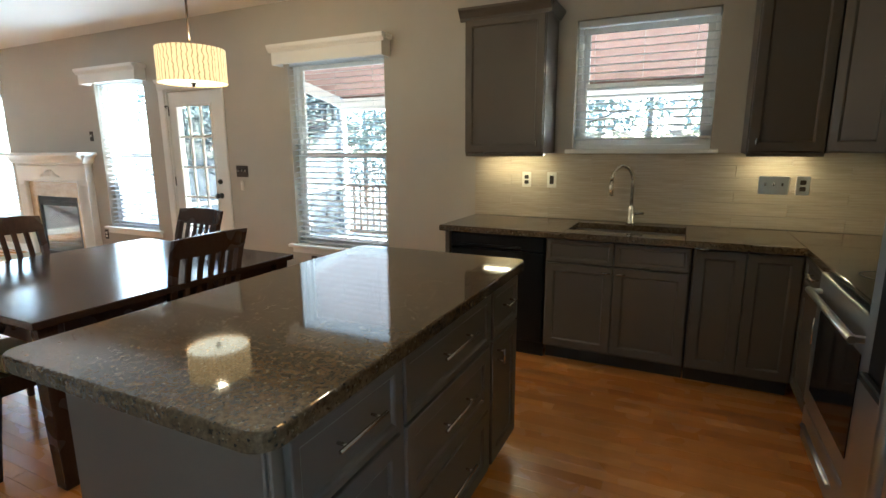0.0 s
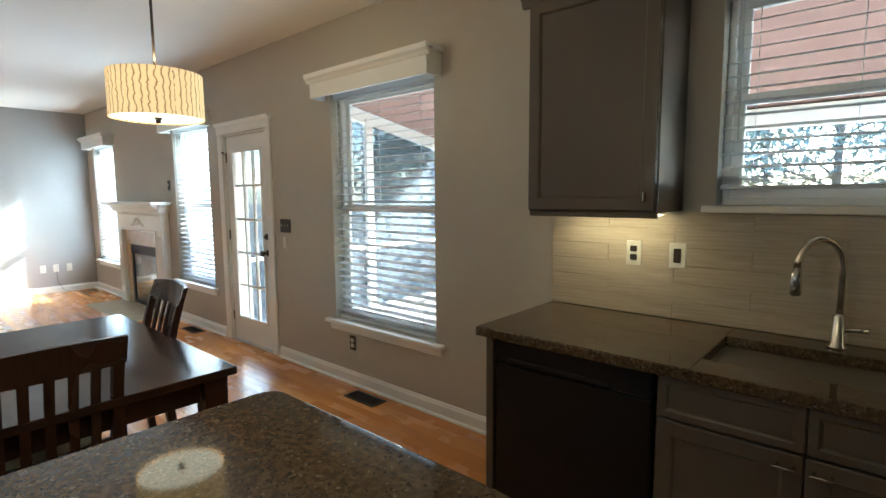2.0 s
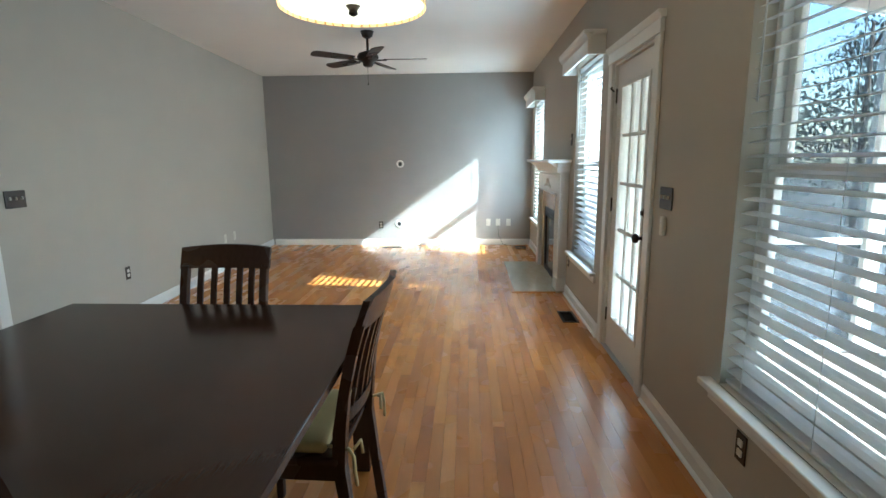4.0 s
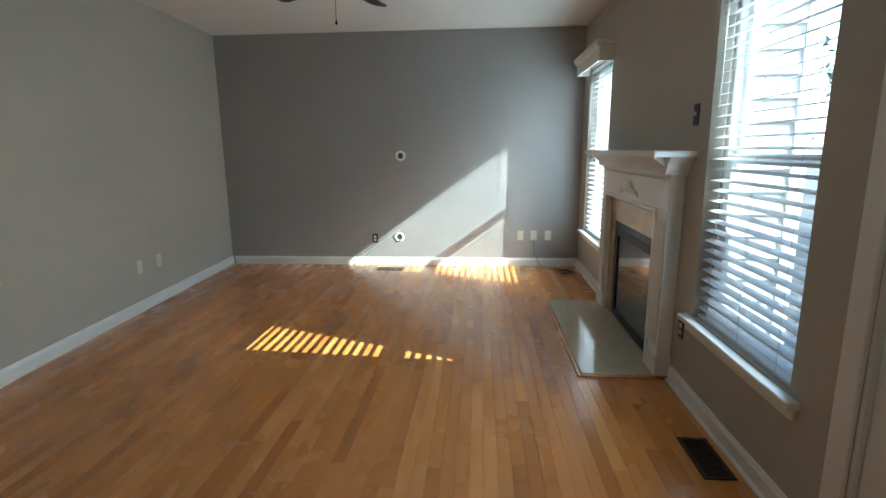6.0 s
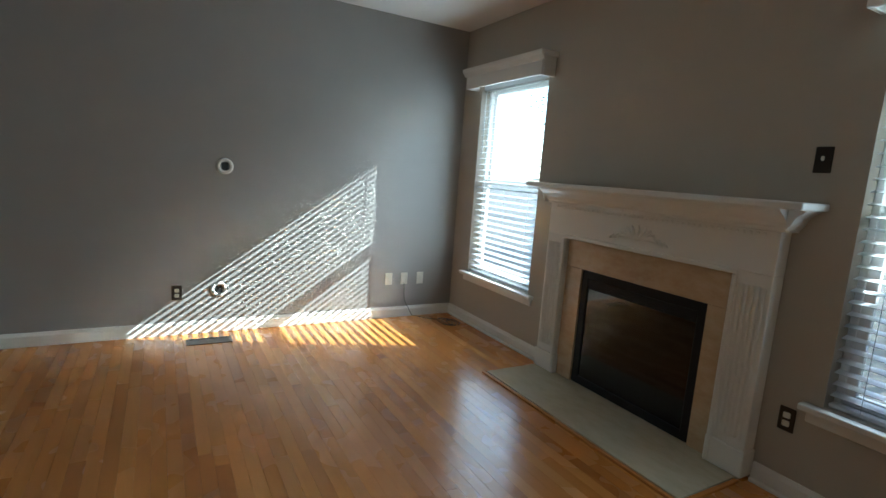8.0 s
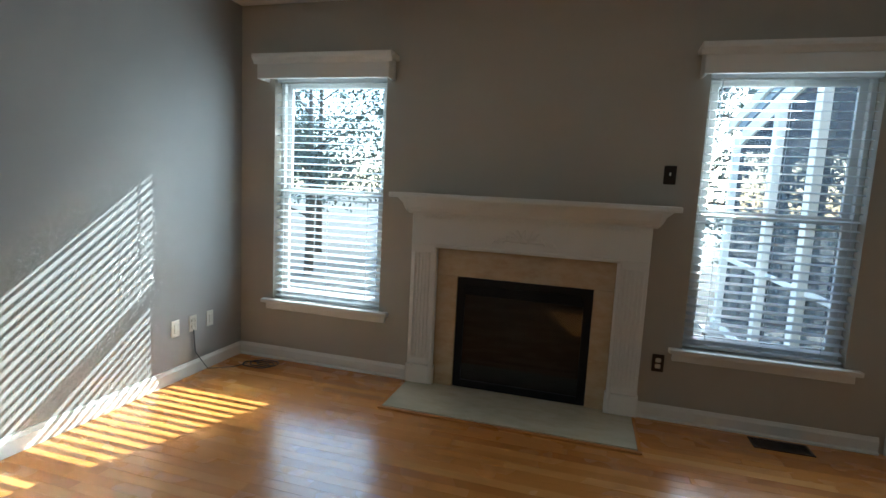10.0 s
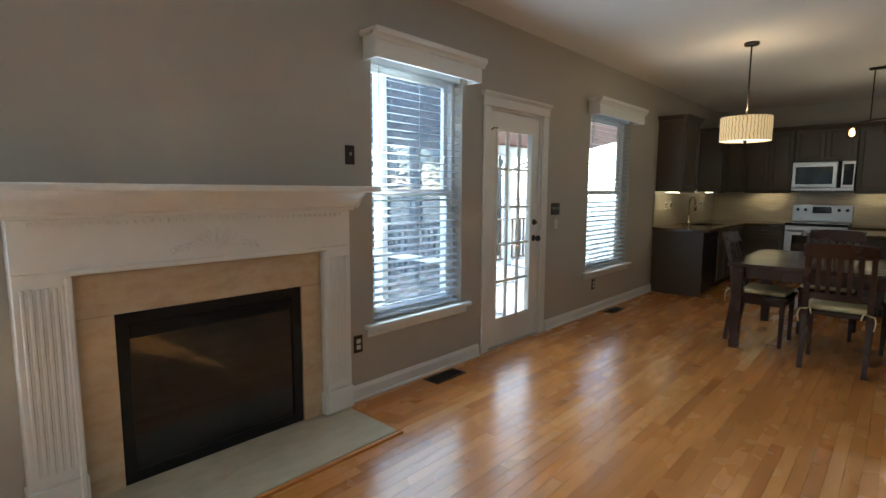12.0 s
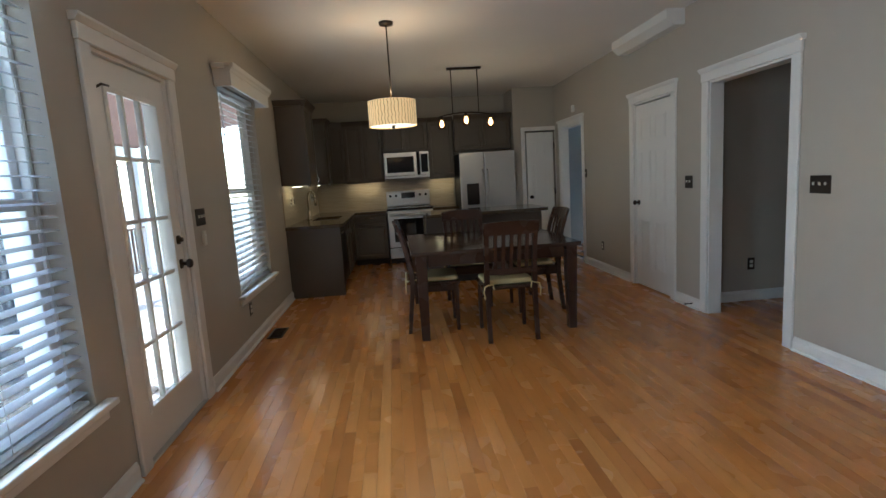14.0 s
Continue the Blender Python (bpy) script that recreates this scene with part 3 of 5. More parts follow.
# ---- fireplace ----
def fireplace():
    f = thing("fireplace", (-7.47, YN, 0), "white wooden fireplace mantel with beige marble surround", "fireplace")
    L, Rr = -0.79, 0.79
    for s in (-1, 1):
        a, b = sorted((s * 0.79, s * 0.60))
        pil = part("pilaster", box(a, b, -0.09, -0.001, 0.16, 1.04, 0.004), M_WHITE, f)
        part("plinth", box(a - 0.008, b + 0.008, -0.10, -0.001, 0.021, 0.16, 0.005), M_WHITE, f)
        n = 6
        for i in range(n):
            x = a + 0.03 + i * (b - a - 0.06) / (n - 1)
            part("flute", box(x - 0.008, x + 0.008, -0.098, -0.0902, 0.21, 0.98, 0.004), M_WHITE, pil)
    part("frieze", box(L, Rr, -0.09, -0.001, 1.04, 1.25, 0.003), M_WHITE, f)
    bm = bmesh.new()
    bm_box(bm, -0.62, 0.62, -0.106, -0.0903, 1.018, 1.045, 0.006)
    bm_box(bm, -0.625, -0.60, -0.106, -0.0903, 0.03, 1.018, 0.006)
    bm_box(bm, 0.60, 0.625, -0.106, -0.0903, 0.03, 1.018, 0.006)
    part("inner_moulding", bm, M_WHITE, f)
    prof = [(-0.001, 1.25), (-0.092, 1.25), (-0.095, 1.265), (-0.115, 1.275), (-0.125, 1.295), (-0.16, 1.325), (-0.19, 1.345), (-0.20, 1.356), (-0.001, 1.356)]
    part("crown_moulding", extrude_profile(prof, L - 0.03, Rr + 0.03), M_WHITE, f)
    for s in (-1, 1):
        pr = [(s * (0.82 + d), h) for d, h in ((0.0005, 1.26), (0.02, 1.285), (0.035, 1.32), (0.065, 1.345), (0.075, 1.356), (0.0005, 1.356))]
        bm = extrude_profile(pr, -0.13, -0.001, "Y")
        part("crown_return", bm, M_WHITE, f)
    part("mantel_shelf", box(-0.925, 0.925, -0.235, -0.001, 1.357, 1.392, 0.009, 3), M_WHITE, f)
    for i in range(44):
        x = -0.72 + i * 1.44 / 43
        part("dentil", box(x - 0.008, x + 0.008, -0.100, -0.0902, 1.222, 1.238, 0.003), M_WHITE, f)
    # carved spray on the frieze
    bm = bmesh.new()
    for k in range(9):
        a = radians(180 * k / 8)
        bmesh.ops.create_icosphere(bm, subdivisions=2, radius=1.0, matrix=pose(0.085 * math.cos(a), -0.094, 1.105 + 0.034 * math.sin(a), 0, -math.degrees(a), 0) @ Matrix.Diagonal((0.048, 0.013, 0.012, 1)))
    for sd in (-1, 1):
        for k in range(6):
            bmesh.ops.create_icosphere(bm, subdivisions=2, radius=1.0, matrix=pose(sd * (0.11 + 0.019 * k), -0.093, 1.112 - 0.004 * k + 0.007 * (-1) ** k, 0, sd * (20 + 25 * (k % 2)), 0) @ Matrix.Diagonal((0.024 - 0.002 * k, 0.011, 0.009, 1)))
    bmesh.ops.create_icosphere(bm, subdivisions=2, radius=1.0, matrix=pose(0, -0.094, 1.108) @ Matrix.Diagonal((0.03, 0.017, 0.02, 1)))
    for fc in bm.faces:
        fc.smooth = True
    part("carving", bm, M_WHITE, f, "carved flower spray")
    bm = bmesh.new()
    bm_box(bm, -0.60, -0.452, -0.055, -0.001, 0.021, 0.822)
    part("marble_slab", bm, M_MARBLE, f, "polished beige marble slip")
    part("marble_slab", box(0.472, 0.60, -0.055, -0.001, 0.021, 0.822), M_MARBLE, f, "polished beige marble slip")
    part("marble_slab", box(-0.60, 0.60, -0.055, -0.001, 0.824, 1.018), M_MARBLE, f, "polished beige marble slip")
    ff = bmesh.new()
    sash(ff, -0.45, 0.47, 0.022, 0.82, -0.045, -0.012, 0.055)
    bm_box(ff, -0.395, 0.415, -0.043, -0.014, 0.70, 0.766, 0.004)
    fr = part("firebox_frame", ff, M_MATTE, f, "black metal firebox frame")
    for i in range(7):
        part("louvre", box(-0.385, 0.405, -0.047, -0.0435, 0.704 + 0.009 * i, 0.709 + 0.009 * i), M_MATTE, fr)
    part("firebox_glass", box(-0.395, 0.415, -0.034, -0.028, 0.078, 0.70), M_BGLASS, f, "dark smoked glass")
    ins = bmesh.new()
    bm_box(ins, -0.449, 0.469, 0.02, 0.148, 0.0, 0.818)
    part("firebox", ins, M_MATTE, f)


fireplace()
h = thing("hearth", (-7.47, 3.56, 0), "cream marble hearth slab with wooden edge strip", "hearth", kind="structure")
part("hearth_slab", box(-0.79, 0.77, -0.262, 0.268, -0.011, 0.020, 0.003), M_HEARTH, h)
part("edge_strip", box(-0.815, 0.795, -0.288, -0.264, -0.011, 0.014, 0.003), M_OAK, h)
for s in (-0.803, 0.783):
    part("edge_strip", box(s - 0.012, s + 0.012, -0.262, 0.17, -0.011, 0.014, 0.003), M_OAK, h)


# ---- wall plates, vents ----
def plate(name, m, gangs, kind, mat, knob, label):
    """A cover plate in local x-z, front towards +y, with toggles or sockets."""
    p = thing(name, (0, 0, 0), label, name.replace("_", " "))
    p.matrix_basis = m
    w = 0.072 + 0.046 * (gangs - 1)
    part("cover", box(-w / 2, w / 2, 0.0005, 0.006, -0.058, 0.058, 0.003), mat, p)
    for g in range(gangs):
        x = (g - (gangs - 1) / 2) * 0.046
        if kind == "toggle":
            part("toggle", box(x - 0.005, x + 0.005, 0.006, 0.018, -0.004, 0.016, 0.002), knob, p)
        elif kind == "socket":
            for z in (-0.02, 0.02):
                part("socket", box(x - 0.016, x + 0.016, 0.006, 0.009, z - 0.014, z + 0.014, 0.004), knob, p)
        else:
            part("rocker", box(x - 0.015, x + 0.015, 0.006, 0.011, -0.032, 0.032, 0.003), knob, p)
    return p


def on_n(x, z, y=YN):
    return pose(x, y, z, 0, 0, 180)


def on_s(x, z):
    return pose(x, YS, z)


def on_w(y, z):
    return pose(XW, y, z, 0, 0, -90)


plate("light_switch", on_n(-4.13, 1.195), 3, "toggle", M_BRONZE, M_IVORY, "dark bronze triple switch plate beside patio door")
t = thing("door_sensor", (-4.13, YN, 1.05), "small white plastic wall sensor", "sensor")
part("case", box(-0.022, 0.022, -0.022, -0.0005, -0.05, 0.05, 0.006, 2), M_IVORY, t)
part("button", lathe([(0.008, -0.022), (0.008, -0.026)], 12, "Y", (0, 0, 0.02)), M_WHITE, t)
plate("light_switch", on_n(-6.605, 1.585), 1, "toggle", M_BRONZE, M_IVORY, "dark bronze switch plate above the mantel")
plate("wall_outlet", on_n(-6.562, 0.375), 1, "socket", M_BRONZE, M_IVORY, "dark bronze outlet beside the fireplace")
plate("wall_outlet", on_n(-3.25, 0.325), 1, "socket", M_BRONZE, M_IVORY, "dark bronze outlet under a window")
plate("wall_outlet", on_w(1.36, 0.335), 1, "socket", M_BRONZE, M_IVORY, "dark bronze outlet on accent wall")
for y, kd in ((3.14, "rocker"), (3.30, "socket"), (3.47, "rocker")):
    plate("wall_jack", on_w(y, 0.375), 1, kd, M_IVORY, M_IVORY, "ivory cable jack plate on accent wall")
for y, z in ((1.70, 1.335), (1.66, 0.352)):
    p = thing("cable_port", (XW, y, z), "round white cable pass-through with dark hole", "cable port")
    part("ring", lathe([(0.036, 0.0005), (0.062, 0.0005), (0.060, 0.008), (0.036, 0.012), (0.036, 0.0005)], 28, "X", caps=False), M_WHITE, p)
    part("hole", box(0.001, 0.004, -0.025, 0.025, -0.03, 0.03, 0.001), M_CABLE, p)
plate("light_switch", on_s(-4.70, 1.165), 3, "toggle", M_BRONZE, M_IVORY, "dark bronze triple switch plate")
plate("light_switch", on_s(-3.24, 1.18), 2, "toggle", M_BRONZE, M_IVORY, "dark bronze double switch plate")
plate("light_switch", on_s(-0.72, 1.30), 1, "toggle", M_BRONZE, M_IVORY, "dark bronze switch plate beside hall")
plate("wall_outlet", on_s(-1.26, 0.33), 1, "socket", M_BRONZE, M_IVORY, "dark bronze outlet near the baseboard")
plate("wall_outlet", pose(-5.75, YS - 0.03, 0.42, 0, 0, 3.3), 1, "socket", M_BRONZE, M_IVORY, "dark bronze outlet near the baseboard")
for x in (-7.85, -8.15):
    plate("wall_jack", pose(x, YS - 0.26 * (-5.30 - x) / 4.45, 0.40, 0, 0, 3.3), 1, "rocker", M_IVORY, M_IVORY, "ivory jack plate near the baseboard")
plate("wall_outlet", pose(-3.24, -0.86, 0.36, 0, 0, 90), 1, "socket", M_BRONZE, M_IVORY, "dark bronze outlet in the passage")
plate("wall_outlet", on_n(-1.115, 1.175, 3.818), 1, "socket", M_IVORY, M_BRONZE, "white outlet on tile backsplash")
plate("light_switch", on_n(-0.92, 1.175, 3.818), 1, "rocker", M_IVORY, M_BRONZE, "white rocker switch on tile backsplash")
plate("light_switch", on_n(0.50, 1.17, 3.818), 3, "toggle", M_STEEL, M_BRONZE, "steel triple switch plate on tile backsplash")
plate("wall_outlet", on_n(0.655, 1.17, 3.818), 1, "socket", M_STEEL, M_BRONZE, "steel outlet plate on tile backsplash")
t = thing("door_stop", (-3.35, YS + 0.03, 0.05), "small spring door stop on baseboard", "door stop")
part("spring", lathe([(0.006, 0), (0.006, 0.06), (0.010, 0.062), (0.010, 0.072)], 10, "Y"), M_BRONZE, t)
t = thing("motion_sensor", (-0.30, YS, 2.25), "small white wall sensor near the corner", "sensor")
part("case", box(-0.03, 0.03, 0.0005, 0.04, -0.05, 0.05, 0.01, 2), M_WHITE, t)


def floor_vent(x, y, along_y, label):
    v = thing("floor_vent", (x, y, 0), label, "floor vent", "floor vents", rz=90 if along_y else 0)
    bm = bmesh.new()
    for a, b, c, d in ((-0.16, 0.16, -0.07, -0.05), (-0.16, 0.16, 0.05, 0.07), (-0.16, -0.14, -0.05, 0.05), (0.14, 0.16, -0.05, 0.05)):
        bm_box(bm, a, b, c, d, 0.0005, 0.006, 0.001)
    part("frame", bm, M_BRONZE, v)
    part("backing", box(-0.14, 0.14, -0.05, 0.05, 0.0003, 0.0015), M_CABLE, v)
    for i in range(16):
        xx = -0.13 + i * 0.26 / 15
        part("slat", box(xx - 0.003, xx + 0.003, -0.05, 0.05, 0.0016, 0.0055), M_BRONZE, v)


floor_vent(-2.96, 3.69, False, "dark bronze floor vent under a window")
floor_vent(-5.86, 3.70, False, "dark bronze floor vent beside the patio door")
floor_vent(-9.52, 1.575, True, "dark bronze floor vent by the accent wall")
t = thing("cable_coil", (-9.45, 3.62, 0.0), "loose coil of black cable on the floor", "cable")
for k in range(3):
    part("cable_loop", tube([(0.11 * math.cos(a) * (1 - 0.12 * k) + 0.04 * k, 0.06 * math.sin(a) + 0.02 * k, 0.006 + 0.006 * k + 0.004 * math.sin(3 * a)) for a in np.linspace(0, 6.1, 26)], 0.004, 6), M_CABLE, t)
part("cable_lead", tube([(-0.29, -0.32, 0.33), (-0.285, -0.31, 0.16), (-0.24, -0.24, 0.02), (-0.12, -0.1, 0.006), (-0.08, 0, 0.006)], 0.003, 6), M_CABLE, t)


# ---- kitchen ----
def pull(parent, x, z, y, length, upright=False):
    hl = length / 2
    if upright:
        bm = tube([(x, y - 0.03, z - hl), (x, y - 0.03, z + hl)], 0.005, 8)
        posts = [(x, z - hl * 0.7), (x, z + hl * 0.7)]
    else:
        bm = tube([(x - hl, y - 0.03, z), (x + hl, y - 0.03, z)], 0.005, 8)
        posts = [(x - hl * 0.7, z), (x + hl * 0.7, z)]
    for a, b in posts:
        s = tube([(a, y - 0.03, b), (a, y - 0.001, b)], 0.004, 6)
        me = bpy.data.meshes.new("t")
        s.to_mesh(me), s.free()
        bm.from_mesh(me)
        bpy.data.meshes.remove(me)
    part("handle", bm, M_CHROME, parent, "brushed nickel bar handle")


def front(parent, name, x0, x1, z0, z1, y, handle=None):
    """A framed door or drawer face on the plane y, looking towards -y."""
    bm = framed_panel(x0, x1, z0, z1, y, 0.055 if z1 - z0 > 0.25 else 0.03)
    d = part(name, bm, M_CAB, parent)
    if handle:
        pull(d, handle[0], handle[1], y - 0.02, handle[2], handle[3])
    return d


def cabinet(name, m, w, depth, z0, z1, fronts, label, toe=True, category="cabinet", group=""):
    """A cabinet in local x (width) and y (depth, front at 0), placed by m."""
    c = thing(name, (0, 0, 0), label, category, group)
    c.matrix_basis = m
    zb = z0 + (0.10 if toe else 0)
    part("body", box(0.001, w - 0.001, 0.001, depth, zb, z1, 0.002), M_CAB, c)
    if toe:
        part("toe_kick", box(0.002, w - 0.002, 0.07, depth - 0.01, z0, zb), M_TOE_SHADE, c)
    for f in fronts:
        front(c, *f)
    return c


CT = 0.875
KC, KT = 0.845, 0.885
# run under the window, fronts at y = 3.22
yf = 3.205
D = 0.60
part_end = thing("end_panel", (-1.515, yf, 0), "taupe painted panel closing the counter run", "panel")
part("board", box(0, 0.035, -0.02, 0.624, 0, KC - 0.001, 0.002), M_CAB, part_end)
dw = thing("dishwasher", (-1.475, yf, 0), "black built-in dishwasher under the counter", "dishwasher")
part("body", box(0.002, 0.672, 0.03, 0.58, 0.10, KC - 0.003), M_MATTE, dw)
part("door", box(0.004, 0.670, -0.012, 0.028, 0.11, 0.73, 0.006), M_BLACK, dw)
cp = part("control_panel", box(0.004, 0.670, -0.018, 0.028, 0.735, KC - 0.006, 0.006), M_BLACK, dw)
part("pocket_handle", box(0.08, 0.52, -0.03, -0.0185, 0.745, 0.765, 0.004), M_BLACK, cp)
part("toe_panel", box(0.004, 0.670, 0.04, 0.06, 0, 0.099), M_BLACK, dw)
W1 = 0.86
cabinet("base_cabinet", pose(-0.795, yf, 0), W1, D, 0, KC, [
    ("drawer", 0.01, 0.427, 0.69, 0.835, 0.0), ("drawer", 0.433, 0.85, 0.69, 0.835, 0.0),
    ("door", 0.01, 0.427, 0.115, 0.68, 0.0, (0.385, 0.645, 0.06, False)), ("door", 0.433, 0.85, 0.115, 0.68, 0.0, (0.475, 0.645, 0.06, False))],
    "taupe painted sink cabinet with two doors", group="kitchen base cabinets")
cabinet("base_cabinet", pose(0.07, yf, 0), 0.54, D, 0, KC, [("door", 0.01, 0.265, 0.115, 0.835, 0.0, (0.05, 0.84, 0.05, False)), ("door", 0.271, 0.53, 0.115, 0.835, 0.0)],
        "taupe painted corner cabinet with folding door", group="kitchen base cabinets")
# run along the east wall, fronts at x = 0.62
cabinet("base_cabinet", pose(0.625, 3.20, 0, 0, 0, -90), 0.555, 0.605, 0, KC, [("drawer", 0.01, 0.545, 0.69, 0.835, 0.0, (0.28, 0.78, 0.16, False)), ("door", 0.01, 0.545, 0.115, 0.68, 0.0, (0.50, 0.58, 0.12, True))],
        "taupe painted base cabinet beside the range", group="kitchen base cabinets")
cabinet("base_cabinet", pose(0.625, 1.872, 0, 0, 0, -90), 0.43, 0.605, 0, KC, [("drawer", 0.01, 0.42, 0.69, 0.835, 0.0, (0.215, 0.78, 0.16, False)), ("door", 0.01, 0.42, 0.115, 0.68, 0.0, (0.06, 0.58, 0.12, True))],
        "taupe painted base cabinet beside the fridge", group="kitchen base cabinets")


def slab_from(outline, z0, z1, bev):
    bm = bmesh.new()
    vs = [bm.verts.new((x, y, z0)) for x, y in outline]
    f = bm.faces.new(vs)
    r = bmesh.ops.extrude_face_region(bm, geom=[f])
    for v in r["geom"]:
        if isinstance(v, bmesh.types.BMVert):
            v.co.z = z1
    bmesh.ops.recalc_face_normals(bm, faces=bm.faces[:])
    top = [e for e in bm.edges if all(v.co.z > z1 - 1e-4 for v in e.verts)]
    bmesh.ops.bevel(bm, geom=top, offset=bev, segments=3, profile=0.5, affect="EDGES")
    return bm


SX0, SX1, SY0, SY1 = -0.68, 0.02, 3.30, 3.66
wt = thing("countertop", (0, 0, 0), "brown speckled polished granite countertop with sink cut-out", "countertop")
for o in ([(-1.545, 3.15), (SX0, 3.15), (SX0, 3.828), (-1.545, 3.828)], [(SX1, 3.15), (0.60, 3.15), (0.60, 3.828), (SX1, 3.828)],):
    part("slab", slab_from(o, KC, KT, 0.006), M_GRANITE, wt)
part("slab", slab_from([(0.60, 2.643), (1.238, 2.643), (1.238, 3.828), (0.60, 3.828)], KC, KT, 0.004), M_GRANITE, wt)
part("slab", box(SX0, SX1, 3.15, SY0, KC, KT, 0.002), M_GRANITE, wt)
part("slab", box(SX0, SX1, SY1, 3.828, KC, KT, 0.002), M_GRANITE, wt)
wt2 = thing("countertop", (0, 0, 0), "brown speckled granite counter beside the fridge", "countertop")
part("slab", slab_from([(0.60, 1.44), (1.238, 1.44), (1.238, 1.876), (0.60, 1.876)], KC, KT, 0.006), M_GRANITE, wt2)
sk = thing("kitchen_sink", ((SX0 + SX1) / 2, 3.48, 0.67), "undermounted stainless steel sink basin", "sink")
bm = bmesh.new()
hw, hd = 0.35, 0.18
for a, b, c, d, e, f in ((-hw, -hw + 0.012, -hd, hd, 0, 0.174), (hw - 0.012, hw, -hd, hd, 0, 0.174), (-hw + 0.012, hw - 0.012, -hd, -hd + 0.012, 0, 0.174), (-hw + 0.012, hw - 0.012, hd - 0.012, hd, 0, 0.174), (-hw, hw, -hd, hd, -0.01, 0)):
    bm_box(bm, a, b, c, d, e, f)
part("basin", bm, M_STEEL, sk)
part("drain", lathe([(0.045, 0.001), (0.045, 0.004), (0.03, 0.005), (0.02, 0.002)], 20), M_CHROME, sk)
fa = thing("faucet", (-0.335, 3.735, KT), "brushed nickel gooseneck kitchen faucet", "faucet")
part("base", lathe([(0.030, 0), (0.030, 0.008), (0.022, 0.015), (0.020, 0.12), (0.014, 0.13)], 20), M_CHROME, fa)
arc = [(0, 0, 0.12), (0, 0, 0.30)] + [(-0.062 * (1 - math.cos(a)), -0.062 * (1 - math.cos(a)), 0.30 + 0.10 * math.sin(a)) for a in np.linspace(0.2, math.pi, 12)]
part("neck", tube(arc, 0.012, 12), M_CHROME, fa)
part("spray_head", lathe([(0.014, 0.20), (0.019, 0.205), (0.018, 0.26), (0.013, 0.30)], 16, "Z", (-0.124, -0.124, 0)), M_CHROME, fa)
part("lever", tube([(0.015, 0, 0.07), (0.05, 0, 0.075), (0.085, 0, 0.078)], 0.009, 10), M_CHROME, fa)


def upper(m, w, depth, z1, doors, label, handles, crown=True, ends=(0.03, 0.03)):
    c = thing("wall_cabinet", (0, 0, 0), label, "cabinet", "kitchen wall cabinets")
    c.matrix_basis = m
    part("body", box(0.001, w - 0.001, 0.001, depth, 0, z1, 0.002), M_CAB, c)
    part("light_rail", box(0.004, w - 0.004, 0.002, 0.018, -0.022, -0.0005, 0.002), M_CAB, c)
    dwid = w / doors
    for i in range(doors):
        d = front(c, "door", i * dwid + 0.008, (i + 1) * dwid - 0.008, 0.008, z1 - 0.008, 0.0)
        hx = (i + 1) * dwid - 0.045 if handles[i] > 0 else i * dwid + 0.045
        if handles[i]:
            part("knob", box(hx - 0.005, hx + 0.005, -0.045, -0.021, 0.045, 0.085, 0.003), M_CHROME, d, "small nickel pull")
    if crown:
        prof = [(0.0, z1 - 0.02), (-0.022, z1 - 0.02), (-0.028, z1), (-0.05, z1 + 0.03), (-0.066, z1 + 0.045), (-0.066, z1 + 0.06), (0.0, z1 + 0.06)]
        a, b = ends
        bm = extrude_profile(prof, -a, w + b)
        part("crown", bm, M_CAB, c)
        for s, e in ((0, a), (1, b)):
            if e:
                pr = [((w + (0.066 - 0.02) * k * 1.0) if s else -(0.066 - 0.02) * k, zz) for k, zz in ((0, z1 + 0.001), (0.3, z1 + 0.001), (1, z1 + 0.045), (1, z1 + 0.06), (0, z1 + 0.06))]
                part("crown_return", extrude_profile(pr, 0.001, depth, "Y"), M_CAB, c)
    return c


ZU = 1.375
upper(pose(-1.50, 3.50, ZU), 0.59, 0.328, 0.93, 1, "taupe painted wall cabinet with crown moulding", [1])
upper(pose(0.30, 3.50, ZU), 0.385, 0.328, 0.93, 1, "taupe painted wall cabinet beside the window", [-1], ends=(0.03, 0))
# diagonal corner unit and the row on the east wall
cc = thing("wall_cabinet", (0, 0, ZU), "taupe painted diagonal corner wall cabinet", "cabinet", "kitchen wall cabinets")
part("body", slab_from([(0.69, 3.828), (0.69, 3.50), (0.91, 3.28), (1.238, 3.28), (1.238, 3.828)], 0.0, 0.99, 0.003), M_CAB, cc)
dg = framed_panel(0.01, 0.30, 0.008, 0.92, 0.0, 0.055)
part("door", moved(dg, pose(0.69, 3.50, 0, 0, 0, -45)), M_CAB, cc)
upper(pose(0.91, 3.278, ZU, 0, 0, -90), 0.64, 0.328, 0.93, 2, "taupe painted wall cabinet with two doors", [1, -1], ends=(0, 0))
cab_m = upper(pose(0.91, 2.636, 1.825, 0, 0, -90), 0.758, 0.328, 0.48, 2, "short taupe wall cabinet above the microwave", [1, -1], ends=(0, 0))
upper(pose(0.91, 1.876, ZU, 0, 0, -90), 0.43, 0.328, 0.93, 1, "taupe painted wall cabinet beside the fridge", [1], ends=(0, 0))
upper(pose(0.75, 1.444, 1.80, 0, 0, -90), 0.95, 0.488, 0.505, 2, "taupe painted cabinet above the fridge", [1, -1], ends=(0, 0.02))

# backsplash tiles, long thin pieces
TIL = {}


def tile_mesh(l, hgt):
    k = (round(l, 3), round(hgt, 3))
    if k not in TIL:
        TIL[k] = mesh_of("tile", box(-l / 2 + 0.0006, l / 2 - 0.0006, -0.009, 0, 0.0005, hgt - 0.0005, 0.001), M_SPLASH)
    return TIL[k]


